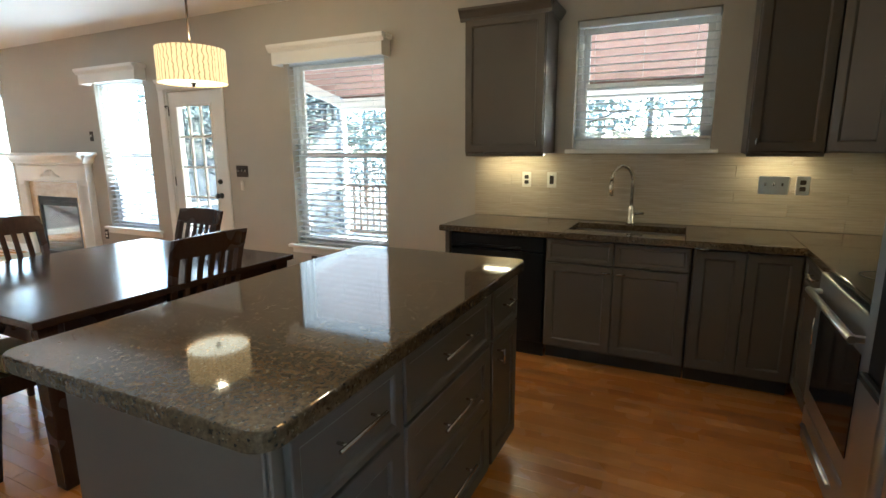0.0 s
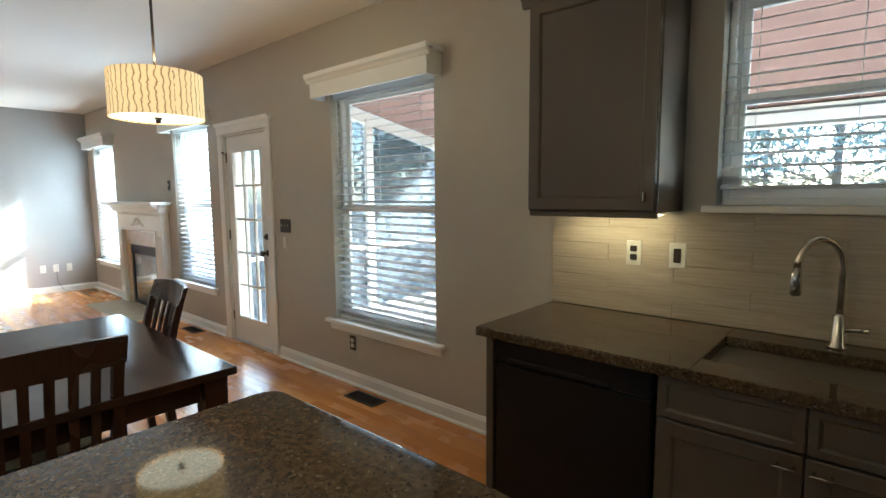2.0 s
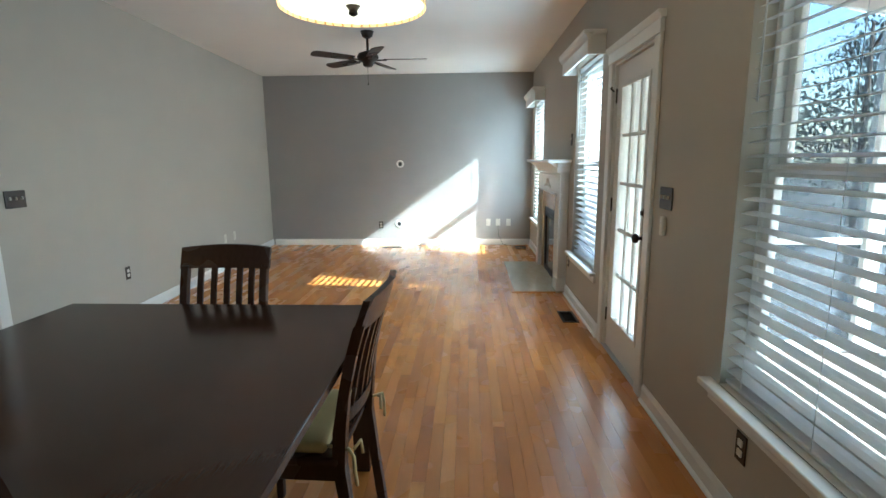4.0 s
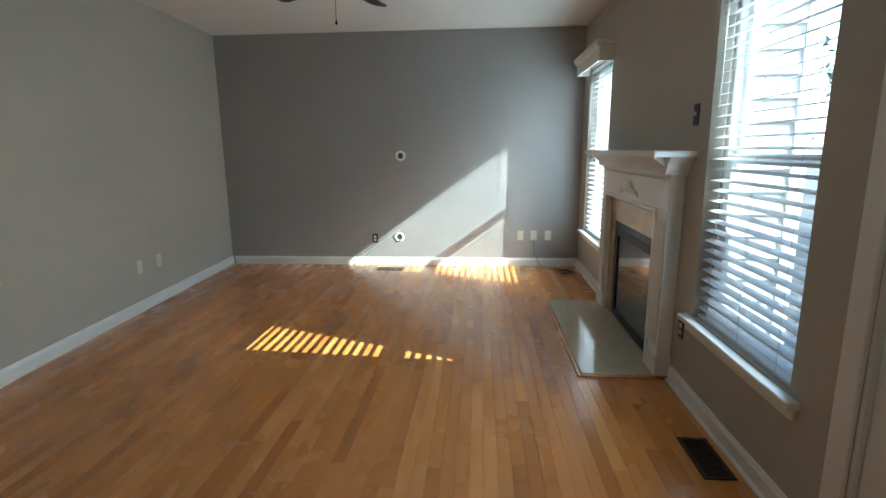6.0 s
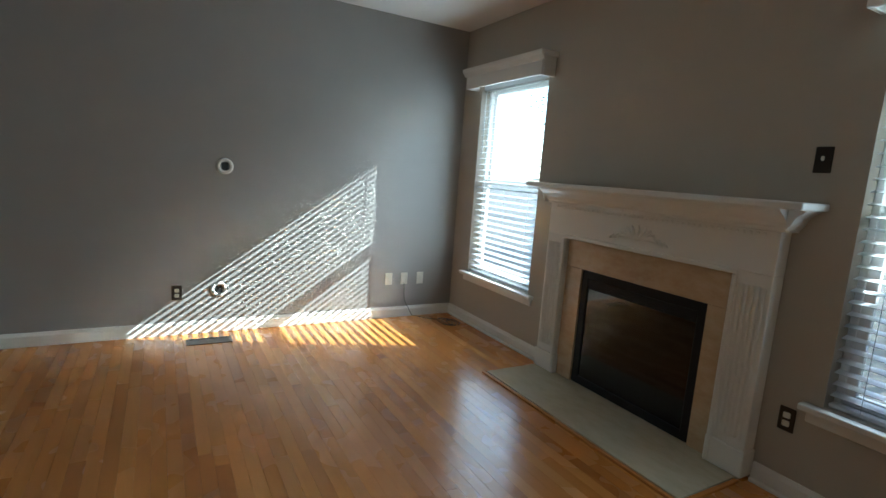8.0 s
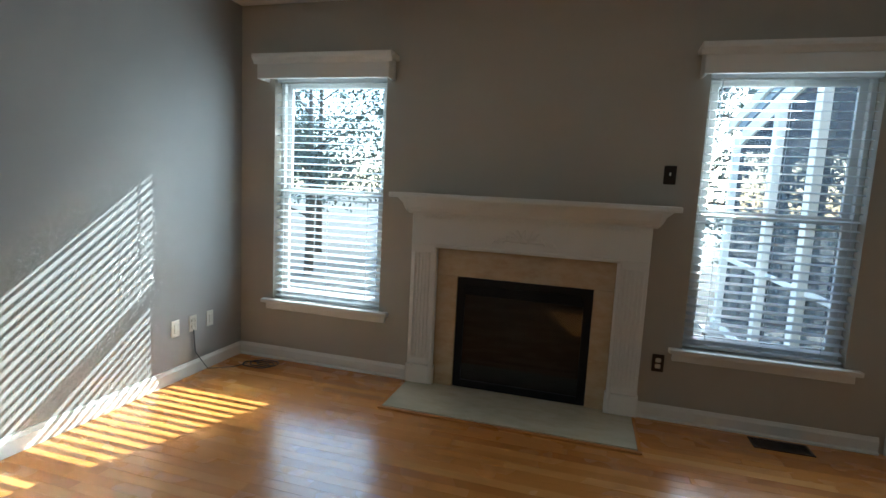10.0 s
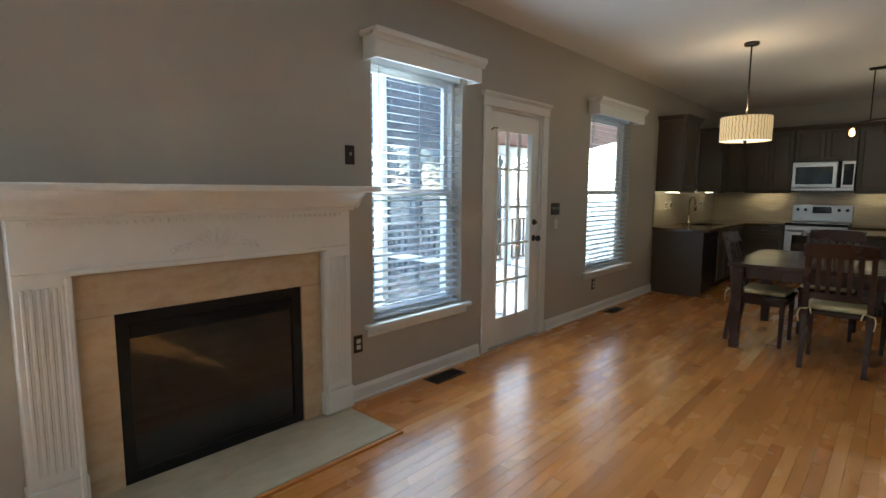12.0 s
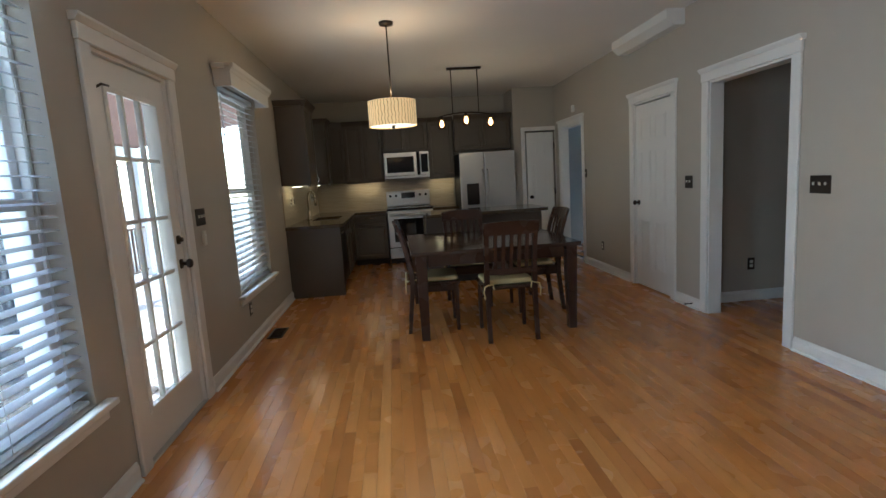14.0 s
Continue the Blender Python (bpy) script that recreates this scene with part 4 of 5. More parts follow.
def splash(name, length, m, z1):
    b = thing(name, (0, 0, 0), "cream striated stone tile backsplash", "backsplash", kind="structure")
    b.matrix_basis = m
    part("grout_bed", box(0, length, -0.004, -0.0005, 0, z1 - 0.886), M_GROUT, b)
    hh = (z1 - 0.886) / 6
    for r in range(6):
        x, first = 0.0, True
        while x < length - 0.02:
            l = 0.305 if (r % 2 and first) else 0.61
            l = min(l, length - x)
            if length - x - l < 0.05:
                l = length - x
            o = new("tile", tile_mesh(l, hh))
            o.parent, o.matrix_basis = b, pose(x + l / 2, -0.0041, r * hh + 0.0005)
            x, first = x + l, False


splash("backsplash_north", 2.77, pose(-1.545, YN, 0.886), ZU - 0.002)
splash("backsplash_east", 2.37, pose(XE, 3.81, 0.886, 0, 0, -90), ZU - 0.002)
for x0, x1 in ((-1.42, -0.95), (0.36, 0.66)):
    l = thing("under_cabinet_light", ((x0 + x1) / 2, 3.70, ZU), "slim warm light strip under a wall cabinet", "light strip", "under-cabinet lights")
    hw = (x1 - x0) / 2
    part("housing", box(-hw, hw, -0.03, 0.03, -0.014, -0.001, 0.002), M_WHITE, l)
    part("diffuser", box(-hw + 0.01, hw - 0.01, -0.02, 0.02, -0.018, -0.0145), M_LED, l)
for y0, y1 in ((2.75, 3.20), (1.50, 1.82)):
    l = thing("under_cabinet_light", (1.10, (y0 + y1) / 2, ZU), "slim warm light strip under a wall cabinet", "light strip", "under-cabinet lights")
    hw = (y1 - y0) / 2
    part("housing", box(-0.03, 0.03, -hw, hw, -0.014, -0.001, 0.002), M_WHITE, l)
    part("diffuser", box(-0.02, 0.02, -hw + 0.01, hw - 0.01, -0.018, -0.0145), M_LED, l)


def kitchen_range():
    r = thing("range", (0.60, 2.638, 0), "stainless electric range with black glass cooktop", "range", rz=-90)
    w = 0.757
    part("body", box(0, w, 0.0, 0.62, 0.08, 0.894, 0.004), M_BLACK, r)
    part("cooktop", box(-0.001, w + 0.001, -0.03, 0.585, 0.895, 0.912, 0.006, 2), M_BGLASS, r, "black glass cooktop")
    d = part("oven_door", box(0.006, w - 0.006, -0.04, -0.001, 0.27, 0.875, 0.008, 2), M_STEEL, r, "stainless oven door")
    part("oven_window", box(0.10, w - 0.10, -0.044, -0.0405, 0.36, 0.74, 0.002), M_BGLASS, d, "black oven window")
    bm = tube([(0.05, -0.085, 0.80), (w - 0.05, -0.085, 0.80)], 0.014, 12)
    part("handle", bm, M_STEEL, d, "thick steel bar handle")
    for x in (0.07, w - 0.07):
        part("handle_post", box(x - 0.012, x + 0.012, -0.085, -0.0405, 0.79, 0.81, 0.003), M_STEEL, d)
    dr = part("drawer", box(0.006, w - 0.006, -0.035, -0.001, 0.09, 0.255, 0.008, 2), M_STEEL, r, "stainless storage drawer")
    part("handle", tube([(0.15, -0.06, 0.215), (w - 0.15, -0.06, 0.215)], 0.010, 10), M_STEEL, dr)
    bg = part("back_guard", box(0.0, w, 0.575, 0.636, 0.913, 1.18, 0.01, 2), M_STEEL, r, "stainless control panel")
    part("display", box(w / 2 - 0.12, w / 2 + 0.12, 0.568, 0.574, 1.05, 1.15, 0.002), M_BGLASS, bg, "black display")
    for x in (0.07, 0.17, w - 0.17, w - 0.07):
        part("knob", lathe([(0.024, 0.574), (0.022, 0.552), (0.018, 0.549)], 16, "Y", (x, 0, 1.10)), M_BLACK, bg, "black control knob")
    for x, y, q in ((0.2, 0.14, 0.10), (0.56, 0.14, 0.08), (0.2, 0.42, 0.08), (0.56, 0.42, 0.10)):
        part("burner_ring", lathe([(q, 0.9123), (q, 0.9132), (q - 0.006, 0.9132), (q - 0.006, 0.9123)], 32, "Z", (x, y, 0), caps=False), M_MATTE, r)
    part("plinth", box(0.01, w - 0.01, 0.03, 0.58, 0, 0.079), M_BLACK, r)


kitchen_range()
mw = thing("microwave", (0.84, 2.634, 1.39), "stainless over-range microwave with black window", "microwave", rz=-90)
part("body", box(0.001, 0.755, 0.001, 0.396, 0, 0.432, 0.004), M_MATTE, mw)
d = part("door", box(0.002, 0.55, -0.03, 0.0, 0.05, 0.43, 0.006, 2), M_STEEL, mw, "stainless door")
part("window", box(0.05, 0.50, -0.034, -0.0305, 0.10, 0.36, 0.003), M_BGLASS, d, "black window")
part("handle", tube([(0.575, -0.055, 0.08), (0.575, -0.055, 0.40)], 0.011, 10), M_BLACK, mw, "black upright handle")
k = part("control_panel", box(0.60, 0.754, -0.03, 0.0, 0.05, 0.43, 0.006, 2), M_STEEL, mw, "stainless control panel")
part("keypad", box(0.62, 0.735, -0.033, -0.0305, 0.09, 0.39, 0.002), M_BGLASS, k, "black keypad")
part("vent_grille", box(0.002, 0.754, -0.028, 0.0, 0.003, 0.046, 0.004), M_STEEL, mw)


def fridge():
    f = thing("refrigerator", (0.40, 1.425, 0), "stainless side-by-side refrigerator with dispenser", "refrigerator", rz=-90)
    w = 0.91
    part("body", box(0.004, w - 0.004, 0.07, 0.80, 0.02, 1.73, 0.008), M_MATTE, f)
    L = part("freezer_door", box(0.004, 0.400, 0.0, 0.066, 0.07, 1.74, 0.012, 2), M_STEEL, f, "brushed steel freezer door")
    Rr = part("fridge_door", box(0.408, w - 0.004, 0.0, 0.066, 0.07, 1.74, 0.012, 2), M_STEEL, f, "brushed steel fridge door")
    for p, x in ((L, 0.365), (Rr, 0.445)):
        part("handle", tube([(x, -0.002, 0.55), (x, -0.05, 0.58), (x, -0.055, 1.0), (x, -0.05, 1.42), (x, -0.002, 1.45)], 0.011, 10), M_STEEL, p, "steel bar handle")
    dp = part("dispenser", box(0.10, 0.30, -0.012, -0.0005, 0.90, 1.24, 0.008, 2), M_BLACK, L, "black ice and water dispenser")
    part("dispenser_tray", box(0.11, 0.29, -0.03, -0.0125, 0.905, 0.925, 0.004), M_MATTE, L)
    part("base_grille", box(0.01, w - 0.01, 0.03, 0.06, 0.005, 0.065), M_MATTE, f)


fridge()


def island():
    """Drawer fronts face the range (east)."""
    x0, x1, y0, y1 = -1.285, -0.66, 0.605, 2.125
    wd = y1 - y0
    m = pose(x1, y0, 0, 0, 0, 90)
    c = thing("kitchen_island", (0, 0, 0), "taupe painted island with drawers and bar handles", "island")
    c.matrix_basis = m
    part("body", box(0.0, wd, 0.001, x1 - x0, 0.09, CT - 0.001, 0.003), M_CAB, c)
    # recess shade under the island, painted onto the board
    part("toe_kick", box(0.03, wd - 0.03, 0.06, x1 - x0 - 0.03, 0, 0.089), M_TOE_SHADE, c)
    for z0, z1 in ((0.66, 0.855), (0.39, 0.65), (0.11, 0.38)):
        front(c, "drawer", 0.05, 0.46, z0, z1, 0.0, (0.255, (z0 + z1) / 2 + 0.02, 0.19, False))
        front(c, "drawer", 0.49, 1.14, z0, z1, 0.0, (0.815, (z0 + z1) / 2 + 0.02, 0.26, False))
    front(c, "drawer", 1.18, 1.49, 0.66, 0.855, 0.0, (1.335, 0.775, 0.12, False))
    front(c, "door", 1.18, 1.49, 0.11, 0.65, 0.0, (1.23, 0.58, 0.06, True))
    for x in (0.02, 0.475, 1.16):
        part("stile", box(x - 0.014, x + 0.014, -0.012, 0.0, 0.10, CT - 0.004, 0.003), M_CAB, c)
    t = thing("countertop", (0, 0, 0), "brown speckled polished granite island top", "countertop")
    bx0, bx1, by0, by1 = -1.51, -0.62, 0.57, 2.165
    r, out = 0.055, []
    for cx, cy, a0 in ((bx1 - r, by0 + r, -90), (bx1 - r, by1 - r, 0), (bx0 + r, by1 - r, 90), (bx0 + r, by0 + r, 180)):
        out += [(cx + r * math.cos(radians(a0 + k * 15)), cy + r * math.sin(radians(a0 + k * 15))) for k in range(7)]
    part("slab", slab_from(out, CT, 0.915, 0.007), M_GRANITE, t)


island()


# ---- dining ----
def dining_table():
    x0, x1, y0, y1 = -3.64, -2.20, 0.965, 2.395
    t = thing("dining_table", ((x0 + x1) / 2, (y0 + y1) / 2, 0), "square espresso wooden dining table with smooth top", "table")
    hx, hy = (x1 - x0) / 2, (y1 - y0) / 2
    part("tabletop", box(-hx, hx, -hy, hy, 0.728, 0.76, 0.004, 2), M_ESPTOP, t)
    for sx in (-1, 1):
        part("apron", box(sx * (hx - 0.075) - 0.012, sx * (hx - 0.075) + 0.012, -hy + 0.13, hy - 0.13, 0.63, 0.727, 0.002), M_ESPRESSO, t)
    for sy in (-1, 1):
        part("apron", box(-hx + 0.13, hx - 0.13, sy * (hy - 0.075) - 0.012, sy * (hy - 0.075) + 0.012, 0.63, 0.727, 0.002), M_ESPRESSO, t)
    for sx in (-1, 1):
        for sy in (-1, 1):
            bm = box(-0.048, 0.048, -0.048, 0.048, 0, 0.727, 0.005)
            for v in bm.verts:
                if v.co.z < 0.3:
                    v.co.x, v.co.y = v.co.x * 0.72, v.co.y * 0.72
            part("leg", moved(bm, pose(sx * (hx - 0.075), sy * (hy - 0.075), 0)), M_ESPRESSO, t)


dining_table()


def bent(x, z):
    """Rake of the back: how far back the chair leans at height z."""
    k = max(0.0, z - 0.44) / 0.56
    return 0.20 + 0.10 * k * k + 0.02 * k


def dining_chair():
    """Faces -y; the seat's middle stands at the origin."""
    c = thing("dining_chair", (0, 0, 0), "espresso wooden dining chair with five back slats", "chair", "chairs round the table")
    part("seat", box(-0.225, 0.225, -0.22, 0.20, 0.425, 0.455, 0.010, 2), M_ESPRESSO, c)
    for s in (-1, 1):
        bm = box(-0.019, 0.019, -0.019, 0.019, 0, 0.424, 0.003)
        for v in bm.verts:
            if v.co.z < 0.2:
                v.co.x, v.co.y = v.co.x * 0.75, v.co.y * 0.75
        part("front_leg", moved(bm, pose(s * 0.195, -0.185, 0)), M_ESPRESSO, c)
        bm = bmesh.new()
        rings = []
        for z in (0, 0.2, 0.42, 0.55, 0.68, 0.80, 0.90):
            y = bent(0, z) + (0.05 * (0.42 - z) / 0.42 if z < 0.42 else 0)
            q = 0.017 + 0.004 * (1 if 0.3 < z < 0.6 else 0)
            rings.append([bm.verts.new((s * 0.197 + a * q, y + b * q, z)) for a, b in ((-1, -1), (1, -1), (1, 1), (-1, 1))])
        for A, B in zip(rings, rings[1:]):
            for i in range(4):
                bm.faces.new((A[i], A[(i + 1) % 4], B[(i + 1) % 4], B[i]))
        bm.faces.new(rings[0][::-1]), bm.faces.new(rings[-1])
        part("back_post", bm, M_ESPRESSO, c)
    def rail(z0, z1, w, arch):
        bm = bmesh.new()
        prev = None
        for i in range(11):
            u = i / 5 - 1
            x, bow = u * w, 0.028 * (1 - u * u)
            up = arch * (1 - u * u)
            y0, y1 = bent(0, z0) + bow, bent(0, z1) + bow
            ring = [bm.verts.new(p) for p in ((x, y0 - 0.011, z0), (x, y0 + 0.011, z0), (x, y1 + 0.011, z1 + up), (x, y1 - 0.011, z1 + up))]
            if prev:
                for k in range(4):
                    bm.faces.new((prev[k], prev[(k + 1) % 4], ring[(k + 1) % 4], ring[k]))
            else:
                bm.faces.new(ring[::-1])
            prev = ring
        bm.faces.new(prev)
        bmesh.ops.recalc_face_normals(bm, faces=bm.faces[:])
        return bm
    part("top_rail", rail(0.885, 0.985, 0.222, 0.012), M_ESPRESSO, c)
    part("lower_rail", rail(0.555, 0.605, 0.178, 0.0), M_ESPRESSO, c)
    for i in range(5):
        x = -0.128 + i * 0.064
        bow = 0.028 * (1 - (x / 0.2) ** 2)
        bm = bmesh.new()
        rings = []
        for z in (0.60, 0.70, 0.80, 0.89):
            y = bent(0, z) + bow
            rings.append([bm.verts.new((x + a * 0.014, y + b * 0.006, z)) for a, b in ((-1, -1), (1, -1), (1, 1), (-1, 1))])
        for A, B in zip(rings, rings[1:]):
            for k in range(4):
                bm.faces.new((A[k], A[(k + 1) % 4], B[(k + 1) % 4], B[k]))
        part("slat", bm, M_ESPRESSO, c)
    for s in (-1, 1):
        part("side_stretcher", box(s * 0.197 - 0.009, s * 0.197 + 0.009, -0.17, 0.20, 0.365, 0.424, 0.002), M_ESPRESSO, c)
    part("seat_rail", box(-0.178, 0.178, -0.195, -0.175, 0.365, 0.424, 0.002), M_ESPRESSO, c)
    return c


def cushion():
    c = thing("chair_cushion", (0, 0, 0), "cream cloth seat cushion tied to a chair", "cushion", "seat cushions")
    bm = box(-0.205, 0.205, -0.205, 0.155, 0.457, 0.497, 0.018, 3)
    bmesh.ops.subdivide_edges(bm, edges=[e for e in bm.edges if e.calc_length() > 0.2], cuts=4, use_grid_fill=True)
    for v in bm.verts:
        if v.co.z > 0.48:
            v.co.z += 0.012 * (1 - (v.co.x / 0.21) ** 2) * (1 - (v.co.y / 0.21) ** 2) + 0.003 * noise.noise(v.co * 14)
    for f in bm.faces:
        f.smooth = True
    part("pad", bm, M_CUSHION, c)
    for s in (-1, 1):
        part("tie", tube([(s * 0.18, 0.155, 0.478), (s * 0.19, 0.23, 0.475), (s * 0.225, 0.255, 0.47), (s * 0.235, 0.26, 0.43), (s * 0.225, 0.262, 0.37)], 0.006, 6), M_CUSHION, c)
        part("tie", tube([(s * 0.19, 0.245, 0.475), (s * 0.16, 0.262, 0.49), (s * 0.15, 0.265, 0.44)], 0.006, 6), M_CUSHION, c)
    return c


ch, cu = dining_chair(), cushion()
SPOTS = [pose(-2.476, 1.775, 0, 0, 0, -90), pose(-3.55, 1.61, 0, 0, 0, 90), pose(-3.15, 2.19, 0, 0, 0, -2), pose(-2.78, 1.16, 0, 0, 0, 180)]
ch.matrix_basis = SPOTS[0]
cu.matrix_basis = SPOTS[0]
for m in SPOTS[1:]:
    copy_thing(ch, m), copy_thing(cu, m)


# ---- lamps ----
def drum_pendant():
    p = thing("pendant_lamp", (-3.04, 2.462, H), "lit drum pendant with pleated cream fabric shade", "pendant lamp")
    part("canopy", lathe([(0.02, -0.03), (0.06, -0.025), (0.065, -0.001)], 24), M_BRONZE, p, "dark bronze canopy")
    part("rod", tube([(0, 0, -0.03), (0, 0, -0.72)], 0.007, 8), M_BRONZE, p)
    R0, z0, z1 = 0.215, -0.895, -0.675
    bm = bmesh.new()
    uv = bm.loops.layers.uv.new("uv")
    n = 96
    lo = [bm.verts.new((R0 * math.cos(2 * math.pi * i / n), R0 * math.sin(2 * math.pi * i / n), z0)) for i in range(n)]
    hi = [bm.verts.new((v.co.x, v.co.y, z1)) for v in lo]
    for i in range(n):
        f = bm.faces.new((lo[i], lo[(i + 1) % n], hi[(i + 1) % n], hi[i]))
        f.smooth = True
        for l, (a, b) in zip(f.loops, ((i, 0), (i + 1, 0), (i + 1, 1), (i, 1))):
            l[uv].uv = (a / n, b)
    part("shade", bm, M_SHADE, p, "pleated cream fabric shade")
    part("diffuser", lathe([(0.208, z0 + 0.008), (0.208, z0 + 0.014)], 48), M_DIFF, p, "glowing frosted diffuser")
    part("finial", lathe([(0.004, z0 - 0.022), (0.014, z0 - 0.016), (0.012, z0 - 0.006), (0.022, z0 + 0.007)], 16), M_BRONZE, p, "dark bronze finial")
    for a in (0, 120, 240):
        part("spider_arm", tube([(0, 0, z1 - 0.02), (R0 * math.cos(radians(a)), R0 * math.sin(radians(a)), z1 - 0.02)], 0.004, 6), M_BRONZE, p)
    lamp = new("pendant_bulb_light", bpy.data.lights.new("pendant_bulb_light", "POINT"))
    lamp.data.energy, lamp.data.color, lamp.data.shadow_soft_size = 0.62, (1.0, 0.72, 0.42), 0.05
    lamp.matrix_world = pose(-3.04, 2.462, H - 0.62)


drum_pendant()


def island_lamp():
    p = thing("island_pendant", (-1.08, 1.50, H), "three-light bronze island pendant with glass cups", "pendant lamp")
    part("canopy", box(-0.03, 0.03, -0.22, 0.22, -0.025, -0.001, 0.004), M_BRONZE, p, "dark bronze bar canopy")
    for s in (-1, 1):
        part("rod", tube([(0, s * 0.17, -0.025), (0, s * 0.17, -0.56)], 0.006, 8), M_BRONZE, p)
    part("crossbar", tube([(0, y, -0.56 - 0.045 * (y / 0.36) ** 2) for y in np.linspace(-0.36, 0.36, 13)], 0.008, 8), M_BRONZE, p)
    for y in (-0.32, 0.0, 0.32):
        top = -0.56 - 0.045 * (y / 0.36) ** 2
        part("socket", lathe([(0.022, top - 0.05), (0.022, top - 0.02), (0.010, top - 0.005)], 16, "Z", (0, y, 0)), M_BRONZE, p)
        g = part("glass_cup", lathe([(0.043, top - 0.16), (0.046, top - 0.10), (0.043, top - 0.045), (0.040, top - 0.045), (0.043, top - 0.10), (0.040, top - 0.157)], 24, "Z", (0, y, 0), caps=False), M_AMBER, p, "clear ribbed glass cup")
        g.visible_shadow = False
        part("bulb", lathe([(0.006, top - 0.142), (0.026, top - 0.125), (0.029, top - 0.095), (0.012, top - 0.055)], 14, "Z", (0, y, 0)), M_BULB, p, "lit warm bulb")
        lb = new("island_bulb_light", bpy.data.lights.new("island_bulb_light", "POINT"))
        lb.data.energy, lb.data.color, lb.data.shadow_soft_size = 0.2, (1.0, 0.72, 0.42), 0.03
        lb.matrix_world = pose(-1.08, 1.50 + y, H + top - 0.19)


island_lamp()


def ceiling_fan():
    f = thing("ceiling_fan", (-7.05, 1.74, H), "dark bronze ceiling fan with five blades, at rest", "ceiling fan")
    part("canopy", lathe([(0.03, -0.07), (0.055, -0.05), (0.07, -0.001)], 24), M_BRONZE, f)
    part("downrod", lathe([(0.014, -0.20), (0.014, -0.065)], 12), M_BRONZE, f)
    part("motor", lathe([(0.03, -0.36), (0.055, -0.345), (0.06, -0.31), (0.10, -0.295), (0.115, -0.26), (0.10, -0.225), (0.05, -0.205), (0.02, -0.195)], 32), M_BRONZE, f)
    for i in range(5):
        a = 20 + 72 * i
        br = part("blade_arm", box(0.09, 0.20, -0.018, 0.018, -0.298, -0.288, 0.003), M_BRONZE, f)
        br.matrix_basis = pose(0, 0, 0, 0, 0, a)
        o = [(0.17, -0.05), (0.30, -0.062), (0.58, -0.068), (0.62, -0.045), (0.63, 0.0), (0.62, 0.045), (0.58, 0.068), (0.30, 0.062), (0.17, 0.05)]
        bl = part("blade", slab_from(o, -0.004, 0.004, 0.002), M_ESPRESSO, f, "dark wooden blade")
        bl.matrix_basis = pose(0, 0, -0.283, 0, 0, a) @ pose(0, 0, 0, 11, 0, 0)
    part("pull_chain", tube([(0.02, 0, -0.355), (0.02, 0, -0.52)], 0.002, 5), M_BRONZE, f)
    part("chain_knob", lathe([(0.003, -0.55), (0.009, -0.54), (0.003, -0.52)], 10, "Z", (0.02, 0, 0)), M_BRONZE, f)


ceiling_fan()


# ---- outdoors ----
gr = bmesh.new()
bmesh.ops.create_grid(gr, x_segments=40, y_segments=40, size=150)
for v in gr.verts:
    v.co.z = -1.0 + 0.25 * noise.noise(v.co * 0.06)
setting("ground", gr, M_GROUND, "leafy bare lawn outside", "ground")
dk = thing("deck", (0, 0, 0), "weathered wooden porch deck", "deck", kind="structure")
bm = bmesh.new()
for i in range(24):
    y = 4.0 + i * 0.142
    bm_box(bm, -5.6, 2.4, y, y + 0.137, -0.15, -0.12, 0.003)
part("deck_boards", bm, M_DECK, dk)
bm = bmesh.new()
for x in (-5.5, -2.8, 0.0, 2.3):
    for y in (4.3, 7.2):
        bm_box(bm, x - 0.07, x + 0.07, y - 0.07, y + 0.07, -1.2, -0.151)
part("deck_piers", bm, M_RAILW, dk)
for x in (-5.4, -2.75, -0.15, 2.3):
    p = thing("porch_post", (x, 7.25, -0.12), "white square porch post", "post", "porch posts")
    part("shaft", box(-0.06, 0.06, -0.06, 0.06, 0, 2.178, 0.006), M_WHITE, p)
    part("base_trim", box(-0.08, 0.08, -0.08, 0.08, 0, 0.12, 0.006), M_WHITE, p)
def railing(x0, x1, y, along_y=False, lab="brown wooden deck railing with balusters"):
    ln = x1 - x0
    r = thing("deck_railing", (x0, y, -0.12) if not along_y else (y, x0, -0.12), lab, "railing", rz=90 if along_y else 0)
    part("top_rail", box(0, ln, -0.05, 0.05, 0.90, 0.935, 0.005), M_RAILW, r)
    part("bottom_rail", box(0, ln, -0.02, 0.02, 0.10, 0.14, 0.004), M_RAILW, r)
    n = int(ln / 0.13)
    me = mesh_of("baluster", box(-0.017, 0.017, -0.017, 0.017, 0.141, 0.899), M_RAILW)
    for i in range(1, n):
        o = new("baluster", me)
        o.parent, o.matrix_basis = r, pose(i * ln / n, 0, 0)
railing(-5.33, -2.82, 7.25)
railing(-2.68, -0.22, 7.25)
railing(-0.08, 2.23, 7.25)
cz = thing("chimney_chase", (-7.42, 4.0, -1.0), "white lap-sided chimney chase outside", "chimney", kind="structure")
part("core", box(-0.76, 0.76, -0.015, 0.43, 0, 6.5), M_WHITE, cz)
LAP = [(0.0, 0.0), (-0.020, 0.002), (-0.006, 0.128), (0.0, 0.128)]
for i in range(51):
    z = i * 0.127
    part("lap_board", moved(extrude_profile(LAP, -0.70, 0.70), pose(0, 0.43, z, 0, 0, 180)), M_LAP, cz)
    part("lap_board", extrude_profile([(0.76 - d, h + z) for d, h in LAP], -0.012, 0.37, "Y"), M_LAP, cz)
for x in (-0.76, 0.70):
    part("corner_board", box(x, x + 0.084, 0.372, 0.455, 0, 6.5, 0.004), M_WHITE, cz)
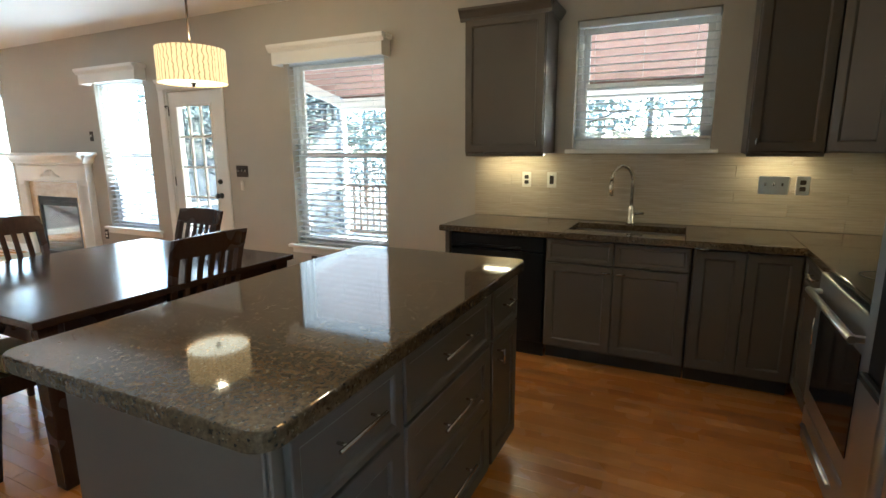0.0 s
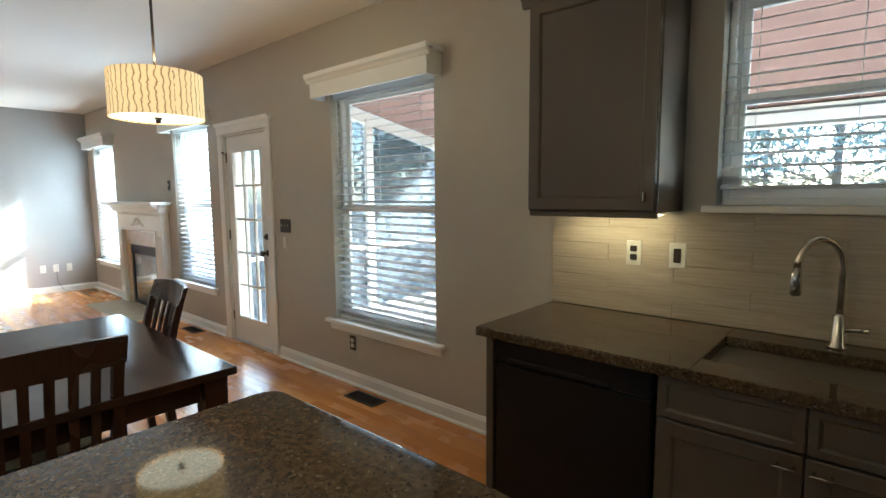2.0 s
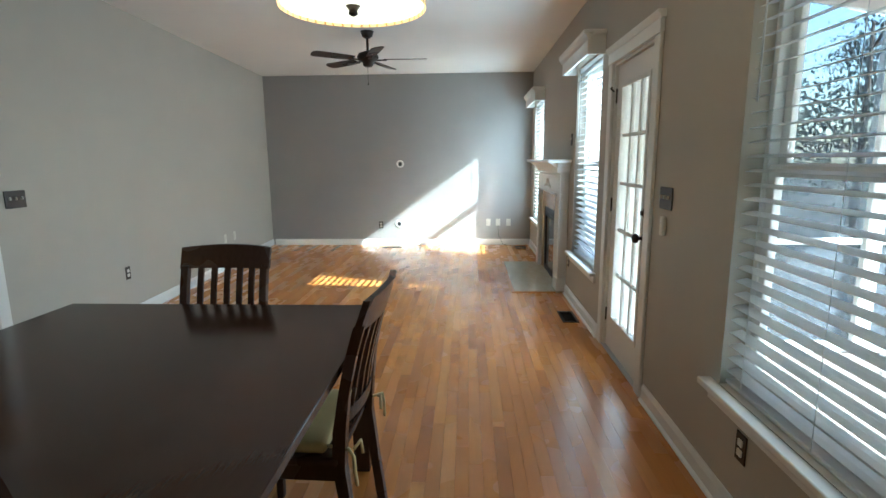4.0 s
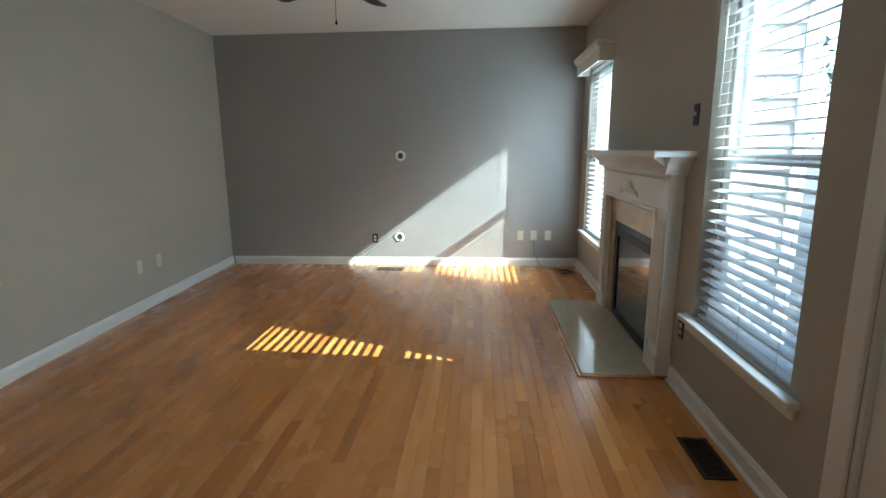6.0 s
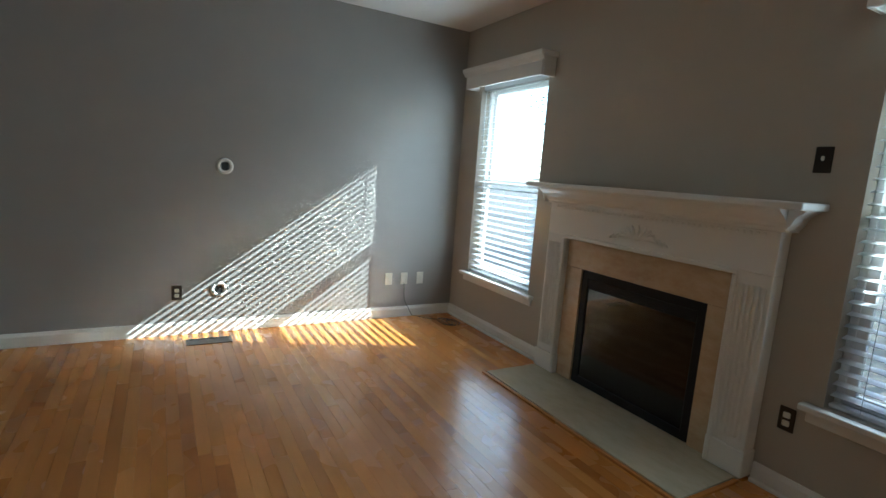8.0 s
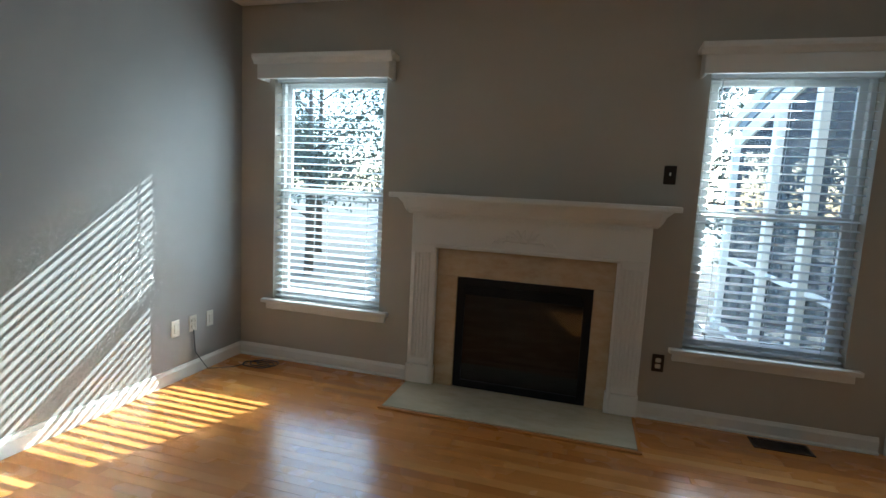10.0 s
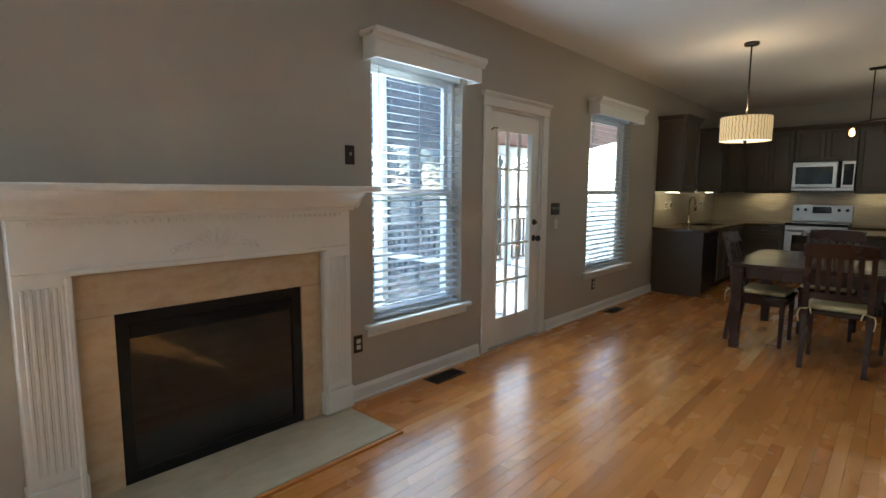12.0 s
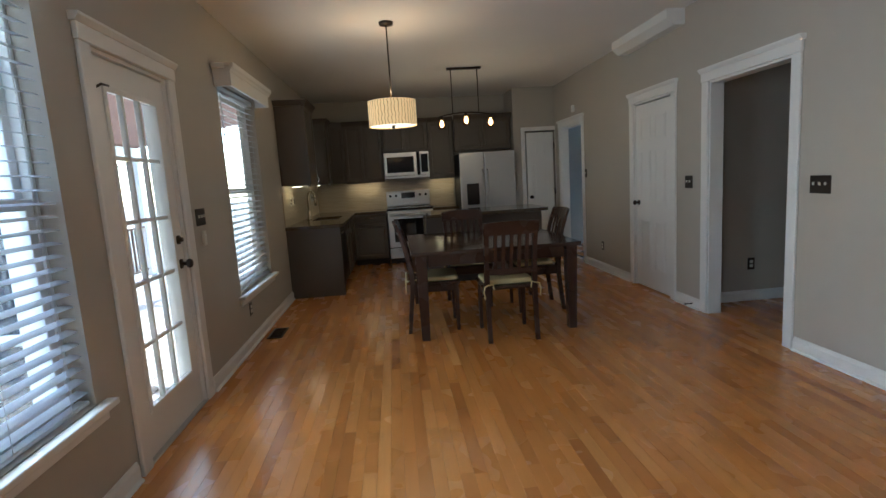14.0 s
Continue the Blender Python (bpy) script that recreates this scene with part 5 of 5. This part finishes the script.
for x, y in ((-5.4, 4.08), (-5.4, 4.94), (-5.4, 5.85)):
    p = thing("porch_post", (x, y, -0.12), "white square porch post", "post", "porch posts")
    part("shaft", box(-0.06, 0.06, -0.06, 0.06, 0, 2.61 + 0.182 * (5.7 - y) - 0.02, 0.006), M_WHITE, p)
rf = thing("porch_roof", (0, 0, 0), "grey porch roof with reddish board ceiling", "roof", kind="structure")
part("ceiling_boards", extrude_profile([(4.0, 2.86), (7.3, 2.26), (7.3, 2.29), (4.0, 2.89)], -5.36, 2.5), M_REDCEIL, rf)
part("beam", box(-5.46, 2.5, 7.19, 7.31, 2.06, 2.255, 0.006), M_WHITE, rf)
part("gable_siding", extrude_profile([(4.0, 2.895), (7.3, 2.295), (7.35, 2.49), (4.0, 3.09)], -5.41, -5.362), M_SIDING, rf)
part("fascia", extrude_profile([(4.0, 2.70), (7.19, 2.12), (7.19, 2.28), (4.0, 2.858)], -5.41, -5.365), M_WHITE, rf)
SCREEN_Y = (4.08, 4.94, 5.85, 7.25)
for ya, yb in zip(SCREEN_Y, SCREEN_Y[1:]):
    sc = thing("porch_screen", (-5.39, ya, -0.12), "dark insect screen panel between porch posts", "screen", "porch screens")
    za, zb = 2.80 - 0.182 * (ya - 4.08), 2.80 - 0.182 * (yb - 4.08)
    part("mesh", extrude_profile([(0.061, 0.04), (yb - ya - 0.061, 0.04), (yb - ya - 0.061, zb), (0.061, za)], -0.001, 0.001), M_SCREEN, sc)
    part("kick_rail", box(-0.02, 0.02, 0.061, yb - ya - 0.061, 0.001, 0.09, 0.004), M_WHITE, sc)
    part("mid_rail", box(-0.02, 0.02, 0.061, yb - ya - 0.061, 0.86, 0.91, 0.004), M_WHITE, sc)
part("roof_sheet", extrude_profile([(4.0, 3.10), (7.7, 2.44), (7.7, 2.49), (4.0, 3.16)], -5.40, 2.5), M_SHINGLE, rf)
part("rake_board", extrude_profile([(4.0, 2.98), (7.7, 2.31), (7.7, 2.44), (4.0, 3.10)], -5.445, -5.412), M_WHITE, rf)


def tree(x, y, hgt, crown, seed, label):
    rnd = random.Random(seed)
    t = thing("tree", (x, y, -1.1), label, "tree", "garden trees")
    bm = tube([(0, 0, 0), (rnd.uniform(-.1, .1), rnd.uniform(-.1, .1), hgt * 0.4), (rnd.uniform(-.3, .3), rnd.uniform(-.3, .3), hgt)], 0.13, 9)
    for v in bm.verts:
        k = 1 - 0.75 * v.co.z / hgt
        v.co.x, v.co.y = v.co.x * k, v.co.y * k
    tips = []
    for i in range(12):
        z = hgt * rnd.uniform(0.3, 0.95)
        a, l = rnd.uniform(0, 6.28), crown * rnd.uniform(0.5, 1.0)
        e = Vector((l * math.cos(a), l * math.sin(a), z + l * rnd.uniform(0.1, 0.7)))
        s = tube([(0, 0, z), e * 0.5 + Vector((0, 0, z * 0.5 + 0.1)), e], 0.03, 5)
        me = bpy.data.meshes.new("t")
        s.to_mesh(me), s.free()
        bm.from_mesh(me)
        bpy.data.meshes.remove(me)
        tips += [e, e * 0.6 + Vector((0, 0, z * 0.4))]
    part("trunk", bm, M_BARK, t)
    verts, faces = [], []
    for i in range(int(3200 * (hgt / 6) ** 1.5)):
        c = rnd.choice(tips)
        p = c + Vector((rnd.gauss(0, .42), rnd.gauss(0, .42), rnd.gauss(0, .38))) * crown * 0.42
        u = Vector((rnd.gauss(0, 1), rnd.gauss(0, 1), rnd.gauss(0, 1))).normalized() * rnd.uniform(0.05, 0.10)
        w = u.orthogonal().normalized() * u.length * 0.45
        k = len(verts)
        verts += [p - u, p + w, p + u, p - w]
        faces.append((k, k + 1, k + 2, k + 3))
    me = bpy.data.meshes.new("crown")
    me.from_pydata([tuple(v) for v in verts], [], faces)
    me.materials.append(M_LEAF)
    ob = new("crown", me)
    ob.parent = t


rt = random.Random(5)
for i, (x, y, hh) in enumerate(((-14, 12, 5.5), (-11.5, 14.5, 6.5), (-9.6, 12.5, 4.6), (-8, 17, 7), (-6.4, 14, 5.2), (-4.6, 16, 6.6), (-3, 13, 5.0), (-1, 15, 6.2), (1, 13, 5.4), (3.2, 15, 6), (6, 12, 5.5), (-12.6, 18.5, 7.5), (-16, 16, 7), (8.5, 16, 7), (-20, 22, 10), (-14, 25, 11), (-9, 24, 10), (-4, 26, 11.5), (1.5, 24, 10), (7, 27, 11), (-27, 25, 11), (14, 24, 10))):
    tree(x, y, hh, rt.uniform(1.8, 2.6) * max(1, hh / 7), i, "leafy green garden tree behind the deck")


# ---- floor planks, last ----
PW, LENS = 0.064, (0.70, 1.05, 1.45, 1.90)
PL = {l: mesh_of("plank", box(0.0003, l - 0.0003, 0.0003, PW - 0.0003, -0.011, 0.0, 0.0003), M_OAK) for l in LENS}
floor_ob = bpy.data.objects["floor"]
rp = random.Random(11)
count, vv, ff = 0, [], []
CUBE = ((0, 1, 3, 2), (4, 6, 7, 5), (0, 4, 5, 1), (2, 3, 7, 6), (0, 2, 6, 4), (1, 5, 7, 3))
rows = int((YN - (YS - 3.0)) / PW) + 1
for r in range(rows):
    y = YN - (r + 1) * PW
    x = XW - rp.uniform(0, 1.6)
    while x < XE:
        l = rp.choice(LENS)
        inside = XW <= x and x + l <= XE and y > YS
        if inside and -8.6 < x < -5.0 and 0.2 < y < 3.75 and count < 300:
            o = new("plank", PL[l])
            o.parent, o.location = floor_ob, (x, y, 0)
            count += 1
        else:
            a, b = max(x, XW), min(x + l, XE)
            k = len(vv)
            for px in (a + 0.0003, b - 0.0003):
                for py in (y + 0.0003, y + PW - 0.0003):
                    for pz in (-0.011, 0.0):
                        vv.append((px, py, pz))
            if b - a > 0.01 and (y > YS - 0.35 or b > -5.3):
                ff += [tuple(k + i for i in q) for q in CUBE]
        x += l
me = bpy.data.meshes.new("plank_field")
me.from_pydata(vv, [], ff)
me.update()
fb = bmesh.new()
fb.from_mesh(me)
bmesh.ops.recalc_face_normals(fb, faces=fb.faces[:])
fb.to_mesh(me), fb.free()
me.materials.append(M_OAK_J)
ob = tagged(new("plank_field", me), kind="stuff")
ob.parent = floor_ob
